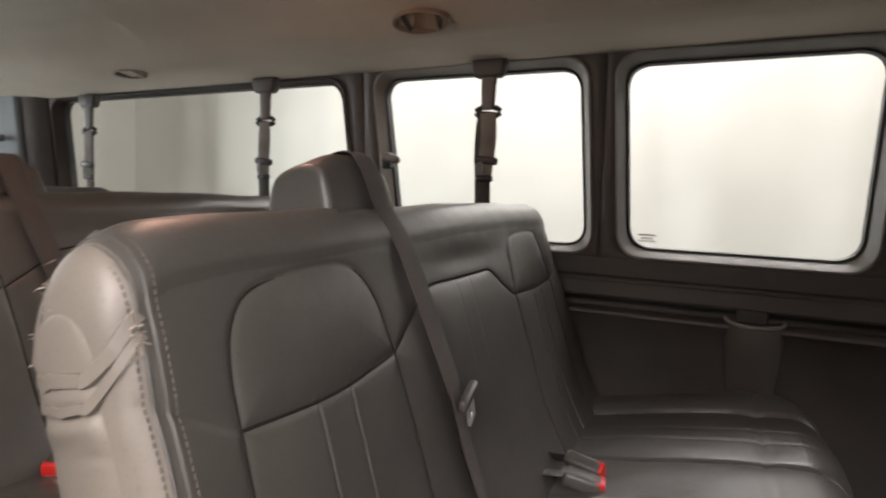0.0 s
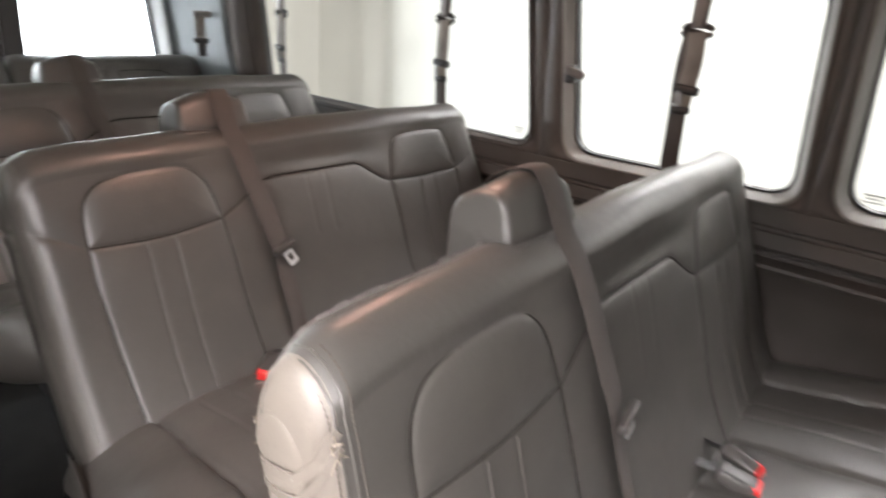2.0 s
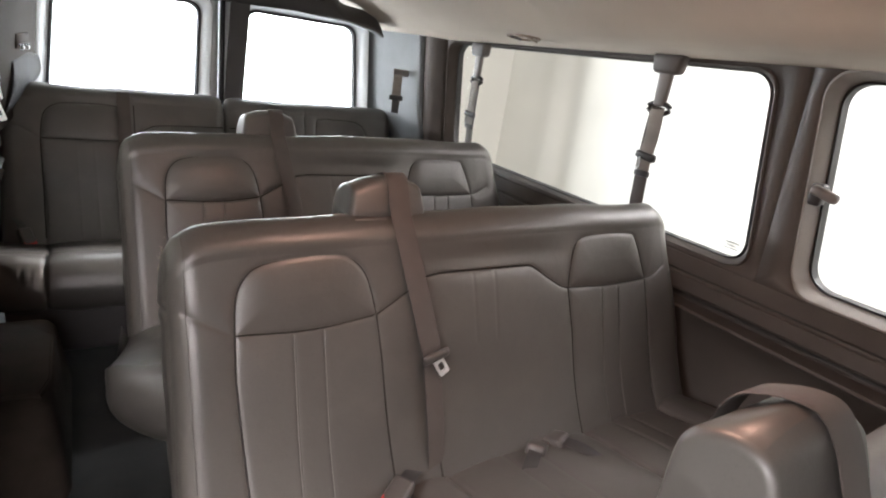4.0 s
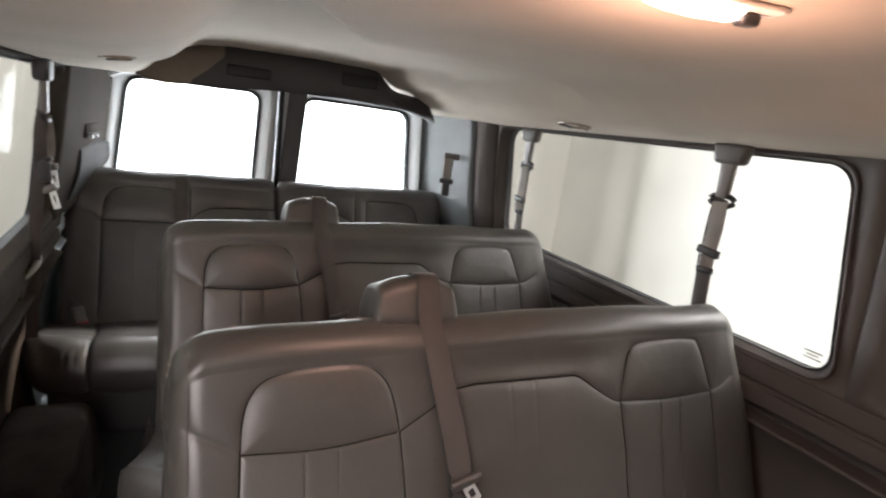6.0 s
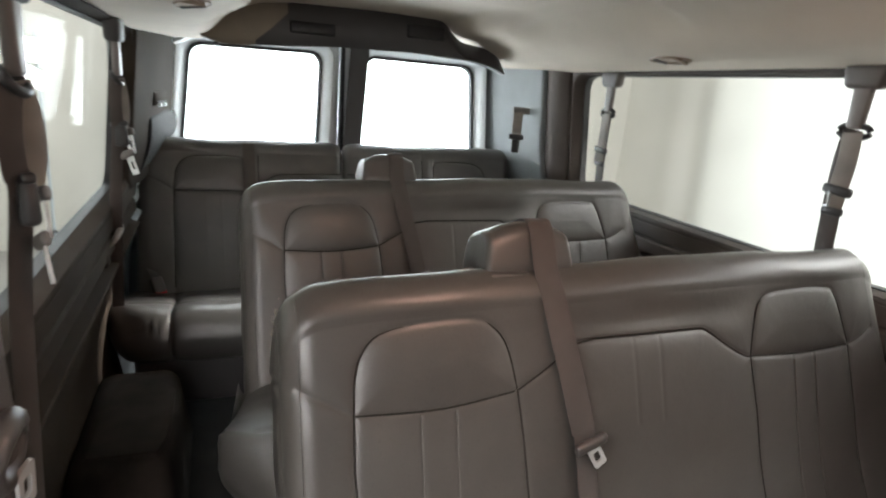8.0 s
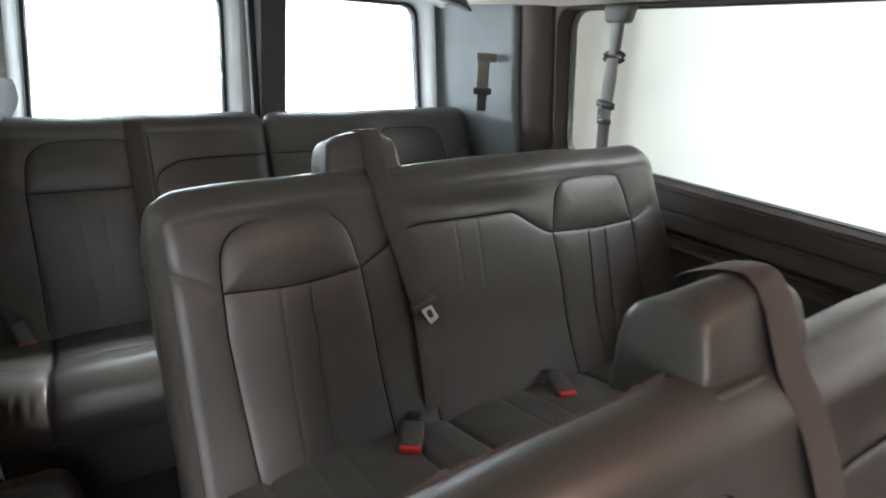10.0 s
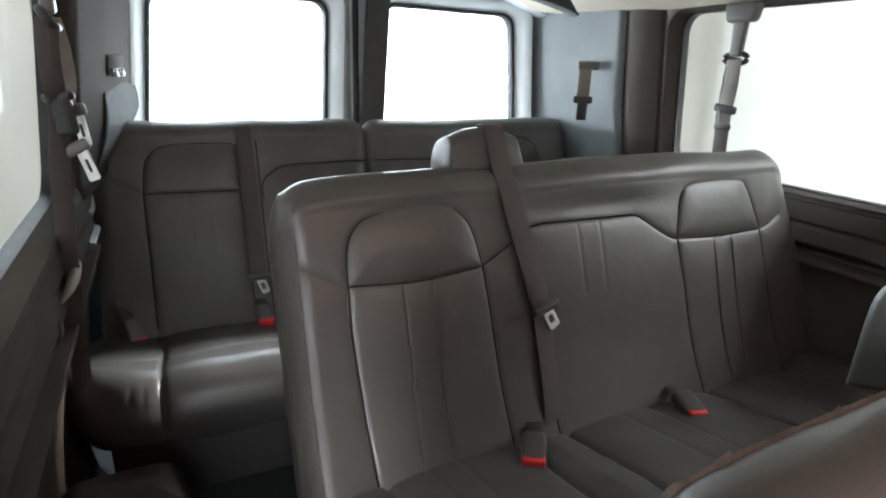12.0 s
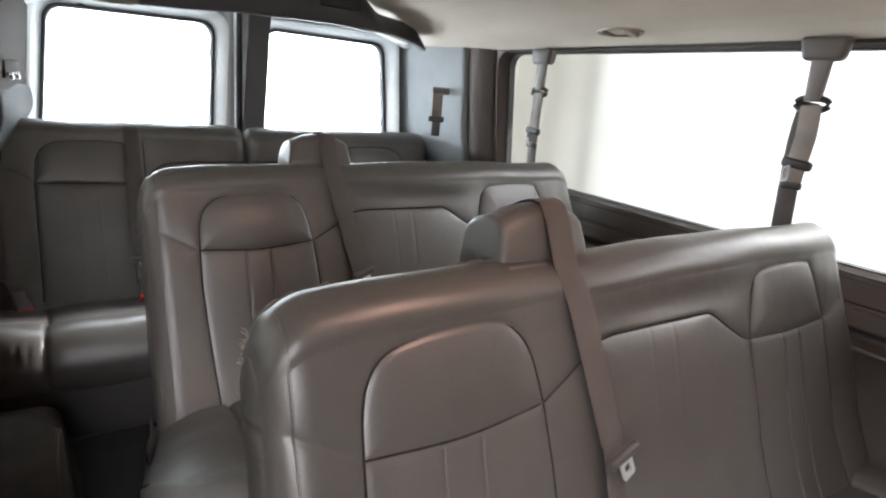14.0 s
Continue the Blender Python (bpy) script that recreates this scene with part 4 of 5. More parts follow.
def torn_band(parent, P, z0, width, seed):
    """A loose strip of split vinyl that wraps the end of a backrest."""
    rng = random.Random(seed)
    row = int(np.argmin(np.abs(P[0][:NFRONT, 2] - z0)))
    front = P[0][row]
    back = P[0][NFRONT + 20 :][np.argmin(np.abs(P[0][NFRONT + 20 :, 2] - z0 + 0.02))]
    points = [P[i][row] + np.array([-0.001, -0.002, 0.0]) for i in (10, 7, 4, 2)]
    for k in np.linspace(0.08, 0.92, 9):
        p = front * (1 - k) + back * k
        points.append((p[0] - 0.0085 * (4 * k * (1 - k)) ** 0.6 - 0.0012, p[1], z0 - 0.2 * (p[1] - front[1]) + rng.uniform(-0.0016, 0.0016)))
    part("torn_strip", strap("torn_strip", points, width, LEATHER_WORN, (0, 0.2, 1), 0.003), parent, "loose strip of split tan vinyl")
    for _ in range(5):
        p = np.array(points[1]) + np.array([rng.uniform(-0.008, 0.006), -0.003, rng.uniform(-0.006, 0.008)])
        q = [p + np.array([rng.uniform(-0.008, 0.008), rng.uniform(-0.007, 0.0), rng.uniform(-0.010, 0.006)]) * t for t in (0, 0.5, 1)]
        part("fray", tube("fray", q, 0.0008, FRAY, 5), parent)


def torn_crest(parent, CREST, seed):
    """A ragged strip of split vinyl along the rear of the crest, from the aisle end to the head restraint."""
    rng = random.Random(seed)
    row = CREST[: int(0.47 / STEP)]
    run = np.linspace(0, len(row) - 1, 150)
    verts, faces = [], []
    height = 0.003
    for i, r in enumerate(run):
        p = row[int(r)]
        height = min(0.0045, max(0.0006, height + rng.uniform(-0.002, 0.002)))
        if rng.random() < 0.12:
            height = 0.0007
        h = height * min(1.0, i / 8) * (1.0 if i < 110 else max(0.15, (150 - i) / 40))
        verts += [(p[0], p[1] - 0.002, p[2] - 0.003), (p[0] + rng.uniform(-0.001, 0.001), p[1] + 0.004, p[2] + h), (p[0], p[1] + 0.006, p[2] - 0.004)]
    for i in range(len(run) - 1):
        faces += [(3 * i, 3 * i + 3, 3 * i + 4, 3 * i + 1), (3 * i + 1, 3 * i + 4, 3 * i + 5, 3 * i + 2)]
    part("torn_crest", mesh_of("torn_crest", verts, faces, FRAY_DULL, 20), parent, "ragged split vinyl edge")


torn_crest(FRONT, END_FRONT[:, NFRONT + 12], 21)
torn_crest(BENCH, END_BENCH[:, NFRONT + 12], 22)
frayed_edge(FRONT, END_FRONT[:5], 0.60, 0.955, 75, 11)
frayed_edge(BENCH, END_BENCH[:5], 0.80, 0.955, 60, 12)


torn_band(FRONT, END_FRONT, 0.842, 0.011, 5)
torn_band(FRONT, END_FRONT, 0.822, 0.008, 6)


# ---- rear bench in two halves ----
def rear_half(m, flip, label):
    """Two places of the rear bench; flip mirrors it."""
    s = -1 if flip else 1
    seat = thing("rear_bench", m, label, "seat", "halves of the rear bench")

    def fx(line):
        return [(s * x, z) for x, z in line]

    pad = fx(curve2([(-0.27, 0.772), (-0.262, 0.84), (-0.247, 0.875), (-0.205, 0.9), (-0.12, 0.905), (-0.03, 0.903), (-0.008, 0.885), (-0.006, 0.77)], 5))
    seams = [pad + pad[:1], fx([(-0.27, 0.772), (-0.33, 0.81), (-0.42, 0.84)]), fx([(-0.27, 0.772), (-0.27, 0.38)]), fx([(-0.006, 0.77), (-0.004, 0.38)]),
             fx([(0.048, 0.97), (0.048, 0.38)]), fx(curve2([(0.055, 0.74), (0.058, 0.79), (0.10, 0.825), (0.16, 0.838), (0.39, 0.842)], 5))]
    flutes = [(fx([(-0.155, 0.768), (-0.15, 0.38)]), 0.0007), (fx([(-0.095, 0.768), (-0.09, 0.38)]), 0.0007)]
    me, P = backrest("backrest", -0.402, 0.40, 0.968, seams, flutes, [pad], LEATHER_REAR, r_end=0.05, step=0.0032)
    part("backrest", me, seat)
    part("side_panel", side_panel("side_panel", P, -1, LEATHER_REAR, 0.006, 0.0032), seat)
    part("side_panel", side_panel("side_panel", P, 1, LEATHER_REAR, 0.006, 0.0032), seat)
    part("cushion", cushion("cushion", *((-0.46, 0.40) if s > 0 else (-0.40, 0.46)), (s * -0.26, s * 0.05), (), LEATHER_REAR, -0.06, -0.52, 0.372, rise=0.085, bolster=(0.0, 0.0), curl=(0.07, 0.04), fall=0.05, wrinkle=0.0022), seat)
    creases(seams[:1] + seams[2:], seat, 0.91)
    part("skirt", rbox("skirt", (0.78, 0.34, 0.24), TRIM_DARK, 0.03, 3, taper=(1.0, 1.14), at=(0, -0.27, 0.20)), seat, "dark moulded seat base")
    x = s * 0.012
    if not flip:
        part("belt_webbing", strap("belt_webbing", [(x, 0.085, 0.962), (x, 0.062, 0.958), (x, 0.045, 0.935), (x, 0.018, 0.88), (x, -0.03, 0.76), (x, -0.08, 0.62), (x, -0.11, 0.53)], 0.046, BELT), seat, "brown woven shoulder belt")
        tongue(seat, pose(x, -0.132, 0.535, 14, 0, 0))
    buckle(seat, pose(x, -0.19, 0.440, 24, 0, 0))
    buckle(seat, pose(s * -0.33, -0.15, 0.430, 55, 0, 30))
    return seat


rear_half(pose(-0.45, 2.565, 0), False, "dark grey-brown vinyl rear bench half by aisle side")
rear_half(pose(0.355, 2.565, 0), True, "dark grey-brown vinyl rear bench half by driver side")


# ---- hanging shoulder belts ----
def wall_belt(m, drop, label):
    """A shoulder belt at the window head: cover, sleeve, loop, folded webbing and tongue. The wall lies in +x."""
    belt = thing("seat_belt", m, label, "seat belt", "shoulder belts at the windows")
    part("anchor_cover", rbox("anchor_cover", (0.036, 0.085, 0.052), TRIM, 0.012, 3, taper=(1.0, 1.25), at=(0.0, 0, -0.005)), belt)
    part("sleeve", rbox("sleeve", (0.018, 0.036, 0.095), PLASTIC, 0.007, 3, taper=(0.9, 1.28), at=(-0.002, 0, -0.07)), belt, "grey plastic sleeve")
    loop = [(0.0, 0.036 * math.cos(a), -0.122 + 0.014 * math.sin(a)) for a in np.linspace(0, 2 * math.pi, 28, endpoint=False)]
    part("belt_loop", tube("belt_loop", loop, 0.0075, PLASTIC_DARK, 8, True), belt, "black belt loop")
    part("belt_webbing", strap("belt_webbing", [(-0.01, -0.004, -0.125), (-0.014, -0.010, -0.19), (-0.012, -0.004, -0.255), (-0.004, 0.004, -0.30)], 0.046, BELT_LIGHT, (0, 1, 0)), belt, "grey-brown woven webbing")
    part("belt_return", strap("belt_return", [(0.008, 0.01, -0.118), (0.012, 0.018, -0.20), (0.008, 0.012, -0.30), (0.012, 0.008, -0.42), (0.035, 0.004, drop)], 0.046, BELT, (0, 1, 0)), belt, "brown woven webbing")
    t = part("tongue", rbox("tongue", (0.016, 0.068, 0.022), PLASTIC_DARK, 0.006, 3), belt, "black plastic belt tongue", pose(-0.012, -0.004, -0.255, 6, 0, 0))
    part("blade", plate_with_hole("blade", 0.022, 0.036, 0.014, 0.024, 0.003, DULL_STEEL, 0.005), t, "slotted steel blade", pose(-0.008, 0.012, -0.024, 0, 14, 62))
    part("stop", rbox("stop", (0.014, 0.05, 0.018), PLASTIC_DARK, 0.005, 2, at=(-0.004, 0.002, -0.305)), belt)
    return belt


RIGHT_BELT = wall_belt(pose(0.770, 1.012, 1.335), -0.75, "grey-brown shoulder belt hanging at the window head")
copy_thing(RIGHT_BELT, pose(0.772, 0.222, 1.345))
copy_thing(RIGHT_BELT, pose(0.770, 1.915, 1.315))
def slack_belt(m, label, side, turn):
    """A shoulder belt that hangs in two loose strands, its tongues dangling in a cluster."""
    belt = thing("seat_belt", m, label, "seat belt", "shoulder belts at the windows")
    part("anchor_cover", rbox("anchor_cover", (0.040, 0.080, 0.060), TRIM_DARK, 0.012, 3, taper=(1.0, 1.2), at=(0.0, 0, -0.005)), belt)
    part("sleeve", rbox("sleeve", (0.020, 0.034, 0.092), PLASTIC, 0.007, 3, taper=(0.9, 1.3), at=(-0.002, 0, -0.072)), belt, "grey plastic sleeve")
    loop = [(0.010 * math.sin(a), 0.027 * math.cos(a), -0.124 + 0.013 * math.sin(a)) for a in np.linspace(0, 2 * math.pi, 28, endpoint=False)]
    part("belt_loop", tube("belt_loop", loop, 0.0065, PLASTIC_DARK, 8, True), belt, "black belt loop")
    part("belt_webbing", strap("belt_webbing", [(0.0, -0.016, -0.124), (-0.006, -0.024, -0.165), (-0.008, -0.020, -0.215), (-0.002, -0.006, -0.258)], 0.030, BELT_LIGHT, side), belt, "grey-brown woven webbing")
    part("belt_return", strap("belt_return", [(0.0, 0.018, -0.124), (0.004, 0.026, -0.175), (0.004, 0.024, -0.225), (0.004, 0.012, -0.262), (0.020, 0.008, -0.42), (0.035, 0.004, -0.75)], 0.030, BELT, side), belt, "brown woven webbing")
    stop = part("stop", rbox("stop", (0.022, 0.034, 0.060), PLASTIC_DARK, 0.009, 3), belt, "black belt stop", pose(-0.002, 0.012, -0.268, 8, 0, turn))
    part("clip", rbox("clip", (0.016, 0.050, 0.014), PLASTIC_DARK, 0.005, 2, at=(0, 0, 0.030)), stop)
    for y, z, tilt in ((-0.012, -0.262, 14), (0.010, -0.318, 24)):
        t = part("tongue", rbox("tongue", (0.012, 0.046, 0.020), PLASTIC, 0.006, 3), belt, "grey plastic belt tongue", pose(-0.012, y, z, tilt, 0, turn))
        part("blade", plate_with_hole("blade", 0.022, 0.050, 0.010, 0.022, 0.003, CHROME, 0.004), t, "bright steel blade", pose(0, 0.004, -0.032, 0, 6, 80))
    return belt


slack_belt(pose(-0.785, 0.955, 1.328, 0, 0, 180), "grey-brown shoulder belt hanging beside the aisle window", (0.7, 0.7, 0), 30)
slack_belt(pose(-0.797, 1.865, 1.318, 0, 0, 180), "grey-brown shoulder belt hanging at the rear aisle pillar", (1, 0.25, 0), 60)

# belt by the side door, hanging straight
door_belt = thing("seat_belt", pose(-0.750, 0.625, 1.285), "long brown shoulder belt with padded anchor by side door", "seat belt", "shoulder belts at the windows")
part("anchor_cover", rbox("anchor_cover", (0.11, 0.10, 0.10), TRIM_DARK, 0.028, 4, taper=(0.9, 0.94), at=(-0.028, 0, 0.0)), door_belt)
part("slot", rbox("slot", (0.024, 0.064, 0.020), PLASTIC_DARK, 0.008, 3, at=(0.006, 0, -0.056)), door_belt)
part("belt_webbing", strap("belt_webbing", [(0.008, 0, -0.05), (0.013, 0.003, -0.15), (0.009, 0.0, -0.27), (0.011, 0.003, -0.36)], 0.044, BELT, (0.25, 1, 0)), door_belt, "brown woven webbing")
part("belt_return", strap("belt_return", [(0.002, 0, -0.05), (-0.03, 0.01, -0.30), (-0.075, 0.01, -0.7), (-0.10, 0, -1.0)], 0.044, BELT, (0, 1, 0)), door_belt, "brown woven webbing")
ring = [(0.013 + 0.004 * math.sin(a), 0.032 * math.cos(a), -0.374 + 0.025 * math.sin(a)) for a in np.linspace(0, 2 * math.pi, 30, endpoint=False)]
loop = part("tongue", tube("tongue", ring, [0.009 + 0.003 * math.sin(k * math.pi / 15) ** 2 for k in range(30)], BUCKLE, 10, True), door_belt, "rounded grey plastic belt tongue")
part("blade", plate_with_hole("blade", 0.022, 0.054, 0.010, 0.026, 0.004, CHROME, 0.005), loop, "bright steel blade", pose(0.020, 0.014, -0.419, 12, -14, 70))
part("blade", plate_with_hole("blade", 0.017, 0.044, 0.008, 0.020, 0.004, CHROME, 0.004), loop, "bright steel blade", pose(0.010, -0.010, -0.452, -10, 4, 50))
part("belt_end", strap("belt_end", [(0.010, 0.003, -0.36), (0.013, 0.0, -0.405), (0.005, -0.006, -0.455)], 0.036, BELT, (0.25, 1, 0)), door_belt, "brown woven webbing")

# ---- small fittings ----
# retracted belt on the light corner panel
reel = thing("seat_belt", pose(0.694, 2.45, 1.06, 0, 0, 50), "short retracted belt hanging from a wall slot", "seat belt", "shoulder belts at the windows")
part("slot", rbox("slot", (0.016, 0.075, 0.030), PLASTIC, 0.007, 3, at=(0.004, -0.008, 0.105)), reel)
part("belt_webbing", strap("belt_webbing", [(0.004, 0, 0.10), (-0.012, 0, 0.08), (-0.014, 0, 0.02), (-0.012, 0, -0.03)], 0.042, BELT_LIGHT, (0, 1, 0)), reel)
part("tongue", rbox("tongue", (0.018, 0.066, 0.024), PLASTIC_DARK, 0.006, 3, at=(-0.014, 0, -0.01)), reel)
part("buckle_end", rbox("buckle_end", (0.016, 0.036, 0.06), PLASTIC_DARK, 0.006, 3, at=(-0.012, 0, -0.05)), reel)
part("blade", plate_with_hole("blade", 0.02, 0.04, 0.01, 0.018, 0.003, CHROME, 0.004), reel, "bright steel blade", pose(-0.016, 0, -0.04, 0, 0, 90))

# window latch
latch = thing("window_latch", pose(0.808, 0.560, 1.09), "grey plastic pivot latch on the window pillar", "latch")
part("base", rbox("base", (0.03, 0.03, 0.05), PLASTIC_DARK, 0.008, 3), latch)
part("lever", rbox("lever", (0.022, 0.062, 0.024), PLASTIC, 0.009, 3, at=(-0.018, -0.022, 0.006), turn=(14, 0, 0)), latch)

# cup holder: a pocket let into the ledge, its front swelling out of the wall
holder = thing("cup_holder", pose(0.835, -0.472, 0.0), "moulded round cup holder in the side wall", "cup holder")
a = np.linspace(0, np.pi, 30)
rows = []
for z, k in zip(np.linspace(0.712, 0.50, 22), 1 - ease(np.linspace(-0.12, 1, 22)) ** 1.1):
    rows.append(np.c_[-0.046 * k * np.sin(a) ** 0.8 + 0.012, 0.064 * (0.8 + 0.2 * k) * np.cos(a), np.full(30, z) - 0.010 * np.sin(a)])
part("front", mesh_of("front", np.concatenate(rows), grid_faces(22, 30), TRIM, 50), holder).modifiers.new("thickness", "SOLIDIFY").thickness = 0.006
part("rim", tube("rim", rows[0], 0.0048, TRIM_LIP, 10), holder, "lighter rim")
# dark bowl and dark block put the pocket's shade into the colour
bowl = np.concatenate([np.c_[-0.040 * k * np.sin(a) ** 0.8 + 0.012, 0.058 * k * np.cos(a), np.full(30, z)] for k, z in ((1.0, 0.704), (0.94, 0.66), (0.9, 0.64), (0.02, 0.638))])
part("well", mesh_of("well", bowl, grid_faces(4, 30, flip=True), TRIM_DARK, 40), holder, "inside of the cup holder, darkened for its shade")
part("recess", rbox("recess", (0.012, 0.070, 0.034), TRIM_DARK, 0.0058, 4, taper=(1.0, 1.0), at=(-0.004, 0.006, 0.722)), holder, "dark block in place of a shaded notch in the ledge")


def ceiling_vent(m, label):
    """An oval recessed vent with a tilting flap."""
    vent = thing("ceiling_vent", m, label, "vent", "oval vents in the headliner")
    a = np.linspace(0, 2 * np.pi, 40, endpoint=False)
    v = np.concatenate([np.c_[0.034 * k * np.cos(a), 0.068 * k * np.sin(a), np.full(40, z)] for k, z in ((1.12, 0.006), (1.06, -0.006), (0.96, -0.005), (0.86, 0.012), (0.3, 0.02))])
    part("bezel", mesh_of("bezel", v, [tuple(f) for f in grid_faces(5, 40, False, True)] + [tuple(160 + i for i in range(40))], PLASTIC_BEIGE, 60), vent)
    part("flap", rbox("flap", (0.05, 0.085, 0.006), PLASTIC_BEIGE, 0.0025, 2, at=(0.0, -0.006, 0.004), turn=(14, 12, 0)), vent)
    part("fin", rbox("fin", (0.05, 0.005, 0.022), PLASTIC, 0.002, 2, at=(0.0, 0.038, 0.002)), vent)
    return vent


PLASTIC_BEIGE = mat("beige_plastic", (0.27, 0.2, 0.145), 0.5, 0.1, 12, 300, 0.1)
VENT = ceiling_vent(pose(0.60, 1.445, float(liner_z(0.60, 1.445)) + 0.001, 0, 8, 0), "beige oval vent in the coved headliner edge")
copy_thing(VENT, pose(0.50, 0.30, float(liner_z(0.50, 0.30)) - 0.008, 0, 24, 0))
copy_thing(VENT, pose(-0.60, 1.445, float(liner_z(-0.60, 1.445)) + 0.004, 0, -8, 0))

# dome lamp
DOME = (-0.042, 0.432, float(liner_z(-0.042, 0.432)) - 0.001)
dome = thing("dome_lamp", pose(*DOME, 0, 0, -12), "lit oval dome lamp with clear lens", "lamp")
a = np.linspace(0, 2 * np.pi, 48, endpoint=False)


def lens_mesh(name, k0, x0, x1, material):
    rings = []
    for k, z in ((1.0, 0.004), (1.0, -0.005), (0.9, -0.010), (0.6, -0.014), (0.2, -0.016)):
        x = np.clip(0.078 * k * np.cos(a), x0, x1)
        rings.append(np.c_[x, 0.023 * k * np.sin(a) * k0, np.full(48, z)])
    return mesh_of(name, np.concatenate(rings), [tuple(f) for f in grid_faces(5, 48, False, True, True)] + [tuple(192 + i for i in range(48))], material, 60)


part("lens", lens_mesh("lens", 1.0, -0.055, 0.036, LENS), dome, "glowing lens")
part("bezel", rbox("bezel", (0.166, 0.050, 0.006), LENS_DULL, 0.0035, 2, at=(0, 0, -0.001)), dome)
part("switch", rbox("switch", (0.022, 0.018, 0.012), PLASTIC_DARK, 0.004, 3, at=(0.056, 0.004, -0.010)), dome, "black rocker switch")
area("dome_light", (DOME[0] - 0.005, DOME[1], DOME[2] - 0.030), (DOME[0] - 0.005, DOME[1], 0), 0.12, 0.06, 1.3, (1.0, 0.58, 0.44))
# unseen point lamp added below the lens, to warm the ceiling around it
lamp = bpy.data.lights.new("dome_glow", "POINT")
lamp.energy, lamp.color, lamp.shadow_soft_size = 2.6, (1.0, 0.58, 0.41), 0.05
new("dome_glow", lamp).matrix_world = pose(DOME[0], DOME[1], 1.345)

# wheel arch cover in the aisle
arch = thing("wheel_arch_cover", pose(-0.79, 1.74, 0), "dark brown moulded wheel arch cover beside the aisle", "cover")
part("shell", rbox("shell", (0.30, 0.66, 0.30), ARCH, 0.045, 5, taper=(0.74, 0.80), at=(-0.015, 0, 0.15)), arch)
bm = bmesh.new()
outline = [(-0.095, -0.225), (0.075, -0.235), (0.098, -0.16), (0.098, 0.10), (0.02, 0.20), (-0.06, 0.205), (-0.075, 0.12)]
lo = [bm.verts.new((x, y, 0.292)) for x, y in outline]
hi = [bm.verts.new((x * 0.96, y * 0.98, 0.306)) for x, y in outline]
bm.faces.new(hi)
for i in range(len(outline)):
    bm.faces.new((lo[i], lo[(i + 1) % len(outline)], hi[(i + 1) % len(outline)], hi[i]))
bmesh.ops.bevel(bm, geom=[e for e in bm.edges if all(v.co.z > 0.3 for v in e.verts)], offset=0.004, segments=2, affect="EDGES")
part("inset_panel", bm_mesh("inset_panel", bm, ARCH), arch, "worn grey-brown top panel")

# armrest handle on the aisle wall
pull = thing("pull_handle", pose(-0.835, 1.86, 0.79), "worn grey armrest pull on the side wall", "handle")
part("grip", tube("grip", smooth_path([(0.0, -0.07, -0.03), (0.014, -0.045, -0.014), (0.02, 0.0, 0.0), (0.016, 0.04, 0.008), (0.0, 0.07, 0.01)], 8), [0.003 + 0.006 * math.sin(math.pi * i / 32) for i in range(33)], BELT_LIGHT, 12), pull)
part("recess", rbox("recess", (0.016, 0.04, 0.032), PILLAR, 0.007, 3, at=(0.000, -0.12, -0.05)), pull)

# left rear pillar: vent plate
plate = thing("pillar_vent", pose(-0.749, 2.50, 1.12, 0, 0, -12), "small dark louvred vent plate on rear pillar", "vent")
part("plate", rbox("plate", (0.012, 0.14, 0.05), PILLAR, 0.004, 2), plate)
for i in range(4):
    part("slat", rbox("slat", (0.006, 0.014, 0.007), PLASTIC_DARK, 0.002, 2, at=(0.008, -0.045 + 0.028 * i, -0.012)), plate)
# two chrome blocks, added to make glints on the plate
for y in (-0.028, 0.030):
    part("clip", rbox("clip", (0.010, 0.012, 0.012), CHROME, 0.003, 2, at=(0.010, y, -0.022)), plate, "small chrome block for a glint")
# etched marks on the glass
for y, z in ((0.757, 0.896), (-0.206, 0.897)):
    mark = thing("glass_mark", pose(float(wall_x(0.897)) + 0.036, y, z), "small grey etched maker mark on the window", "mark")
    for i, (w, h) in enumerate(((0.045, 0.004), (0.03, 0.004), (0.045, 0.003))):
        part("bar", rbox("bar", (0.001, w, h), PRINT, 0.0004, 1, at=(0, 0, 0.008 - 0.008 * i)), mark)


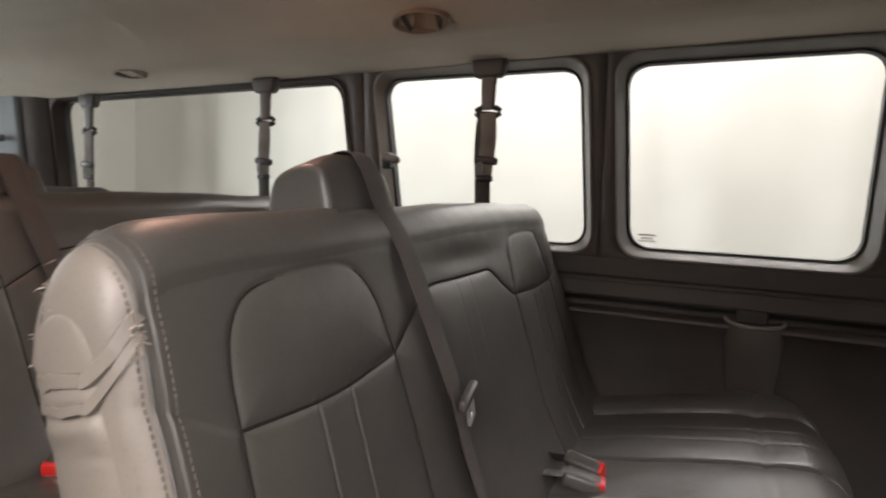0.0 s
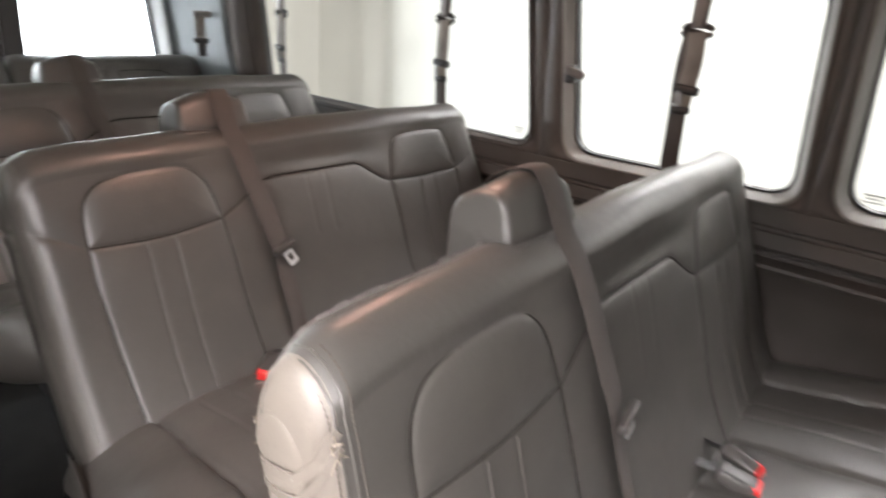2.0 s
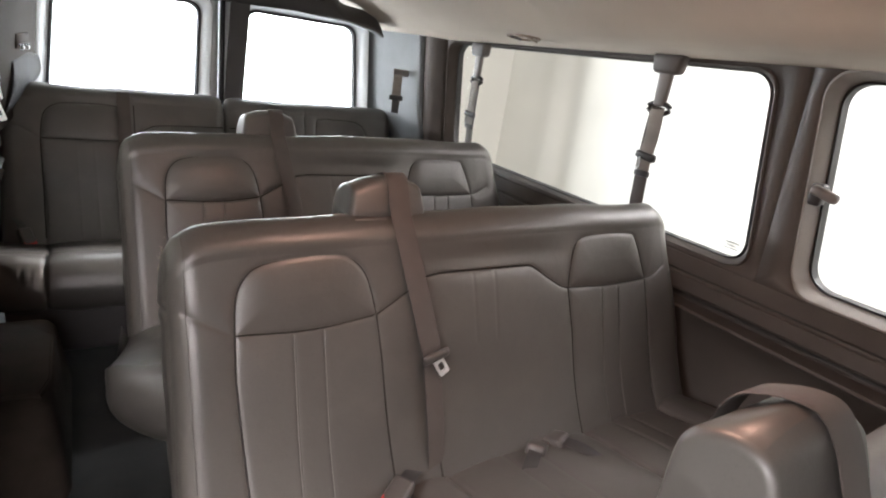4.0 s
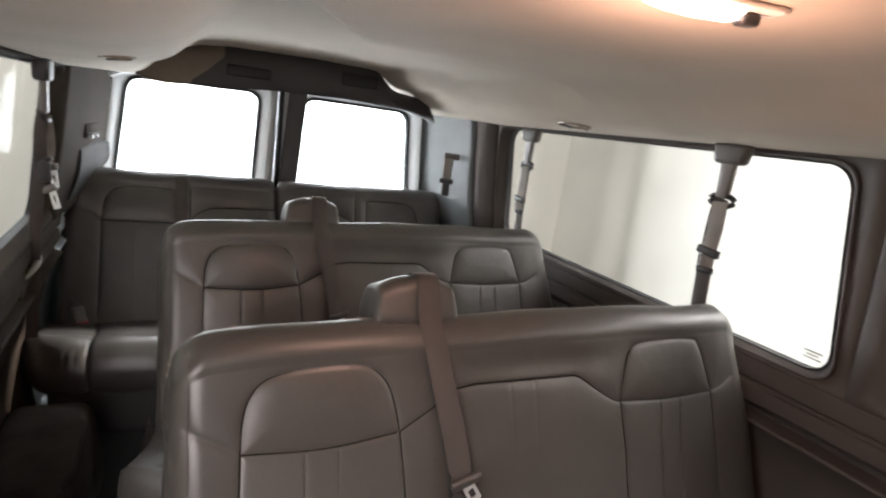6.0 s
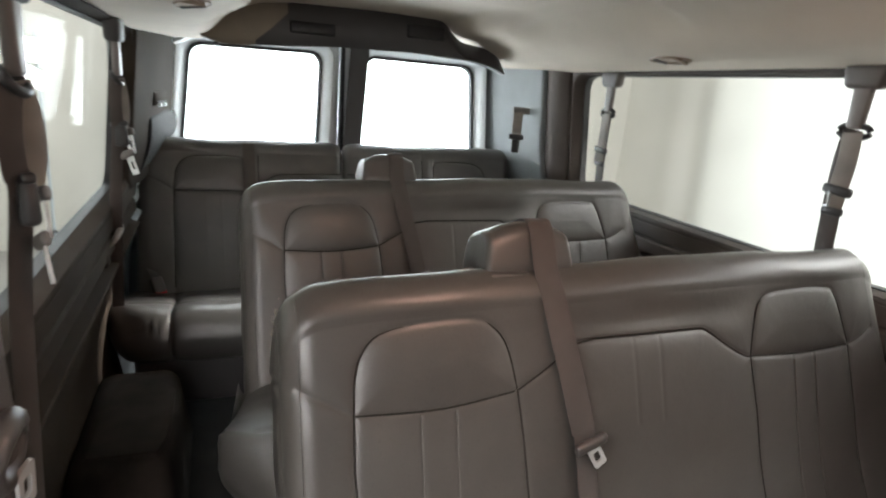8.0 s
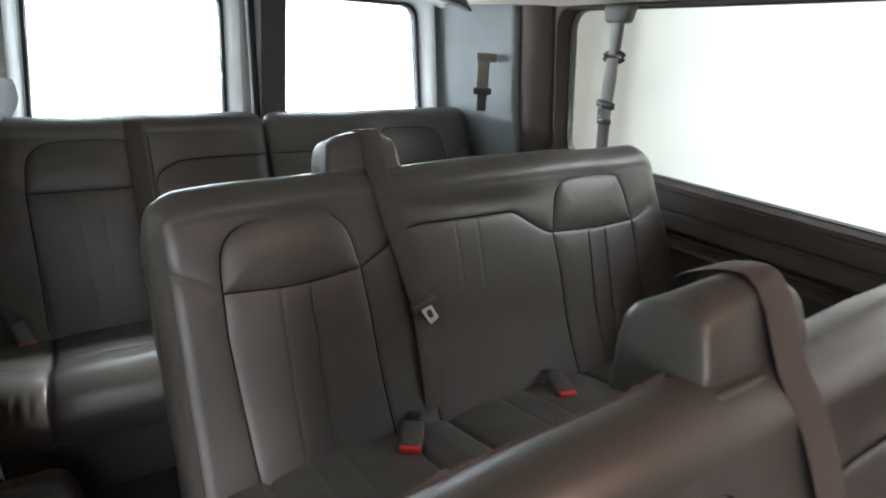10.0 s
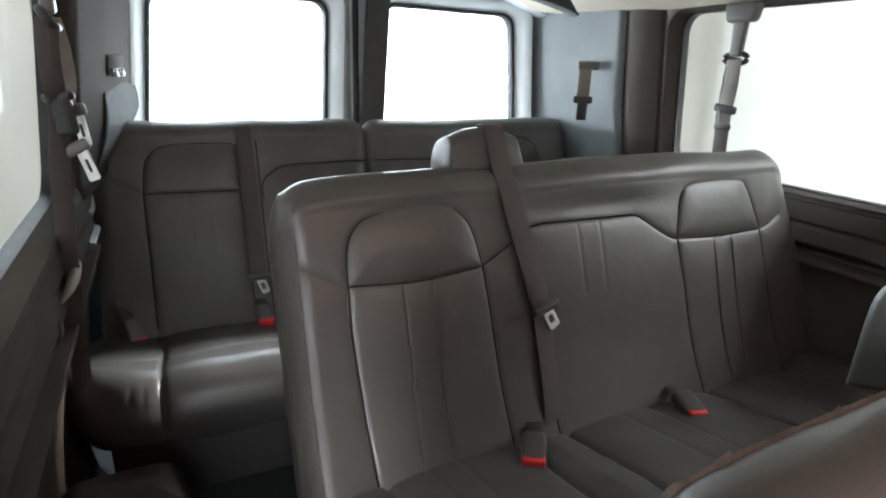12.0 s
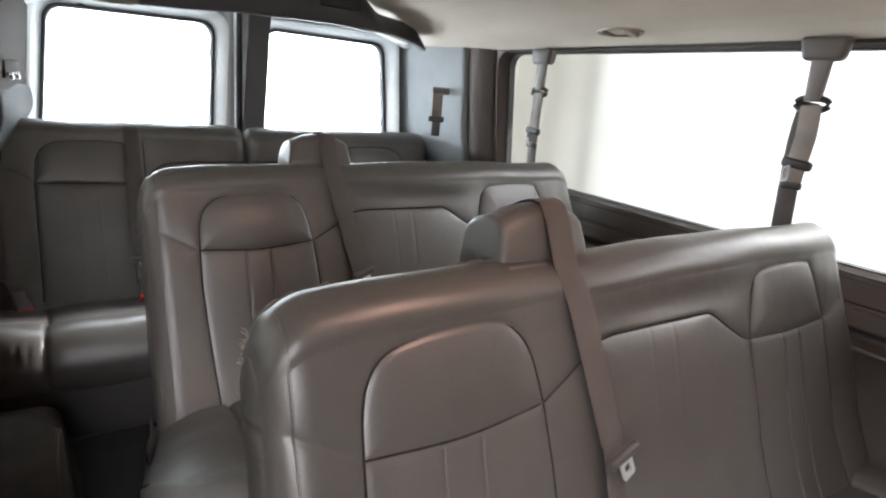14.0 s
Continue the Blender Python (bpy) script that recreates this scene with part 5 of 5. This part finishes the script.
# ---- the photo booth outside ----
def drape(name, x0, y0, x1, y1, height, label, seed):
    """A hanging cloth wall with soft uneven folds."""
    rng = random.Random(seed)
    n, nz = 220, 14
    d = Vector((x1 - x0, y1 - y0, 0))
    length = d.length
    d.normalize()
    side = Vector((-d.y, d.x, 0))
    waves = [(rng.uniform(0.5, 2.2), rng.uniform(0, 6), rng.uniform(0.006, 0.022)) for _ in range(7)]
    verts = []
    for i in range(n):
        s = length * i / (n - 1)
        for j in range(nz):
            z = -0.55 + height * j / (nz - 1)
            k = 0.6 + 0.4 * (1 - j / (nz - 1))
            off = sum(w * k * math.sin(s / f * 6.28 + p + 0.25 * math.sin(z * 1.7 + p)) for f, p, w in waves)
            verts.append(Vector((x0, y0, z)) + d * s + side * off)
    me = mesh_of(name, verts, grid_faces(n, nz), DRAPE)
    return solo(name, me, label, "drape", kind="structure")


drape("backdrop_right", 4.4, 6.5, 4.4, -4.5, 4.2, "cream cloth drape hung beside the van", 3)
drape("backdrop_left", -4.4, -4.5, -4.4, 6.5, 4.2, "cream cloth drape hung on the door side", 4)
drape("backdrop_rear", -4.6, 6.4, 4.6, 6.4, 4.2, "cream cloth drape hung behind the van", 5)
drape("backdrop_front", 4.6, -4.6, -4.6, -4.6, 4.2, "cream cloth drape hung before the van", 6)
bm = bmesh.new()
bmesh.ops.create_cube(bm, size=1, matrix=Matrix.LocRotScale((0, 1, -0.60), None, (10, 12, 0.1)))
solo("ground", bm_mesh("ground", bm, CONCRETE), "smooth grey concrete floor of the photo booth", "floor", kind="structure")


# ---- light stand behind the van ----
stand = thing("light_stand", pose(-1.78, 5.35, -0.55), "lit twin panel lights on a black stand", "light")
part("pole", tube("pole", [(0, 0.06, 0), (0, 0.06, 0.9), (0, 0.06, 1.95)], 0.011, PAINT_DULL), stand)
for turn in (0, 120, 240):
    part("leg", tube("leg", [(0, 0.06, 0.45), (0.2 * math.cos(radians(turn)), 0.06 + 0.2 * math.sin(radians(turn)), 0.2), (0.4 * math.cos(radians(turn)), 0.06 + 0.4 * math.sin(radians(turn)), 0.01)], 0.010, STEEL), stand)
for x, z, w, h, turn in ((-0.01, 1.82, 0.33, 0.17, 4), (-0.02, 1.63, 0.17, 0.13, 24)):
    box = part("panel", rbox("panel", (w + 0.008, 0.03, h + 0.008), PAINT_DULL, 0.004, 2), stand, "", pose(x, 0.0, z, 0, turn, 0))
    part("diffuser", rbox("diffuser", (w, 0.006, h), PANEL_GLOW, 0.002, 1, at=(0, -0.019, 0)), box, "glowing diffuser")
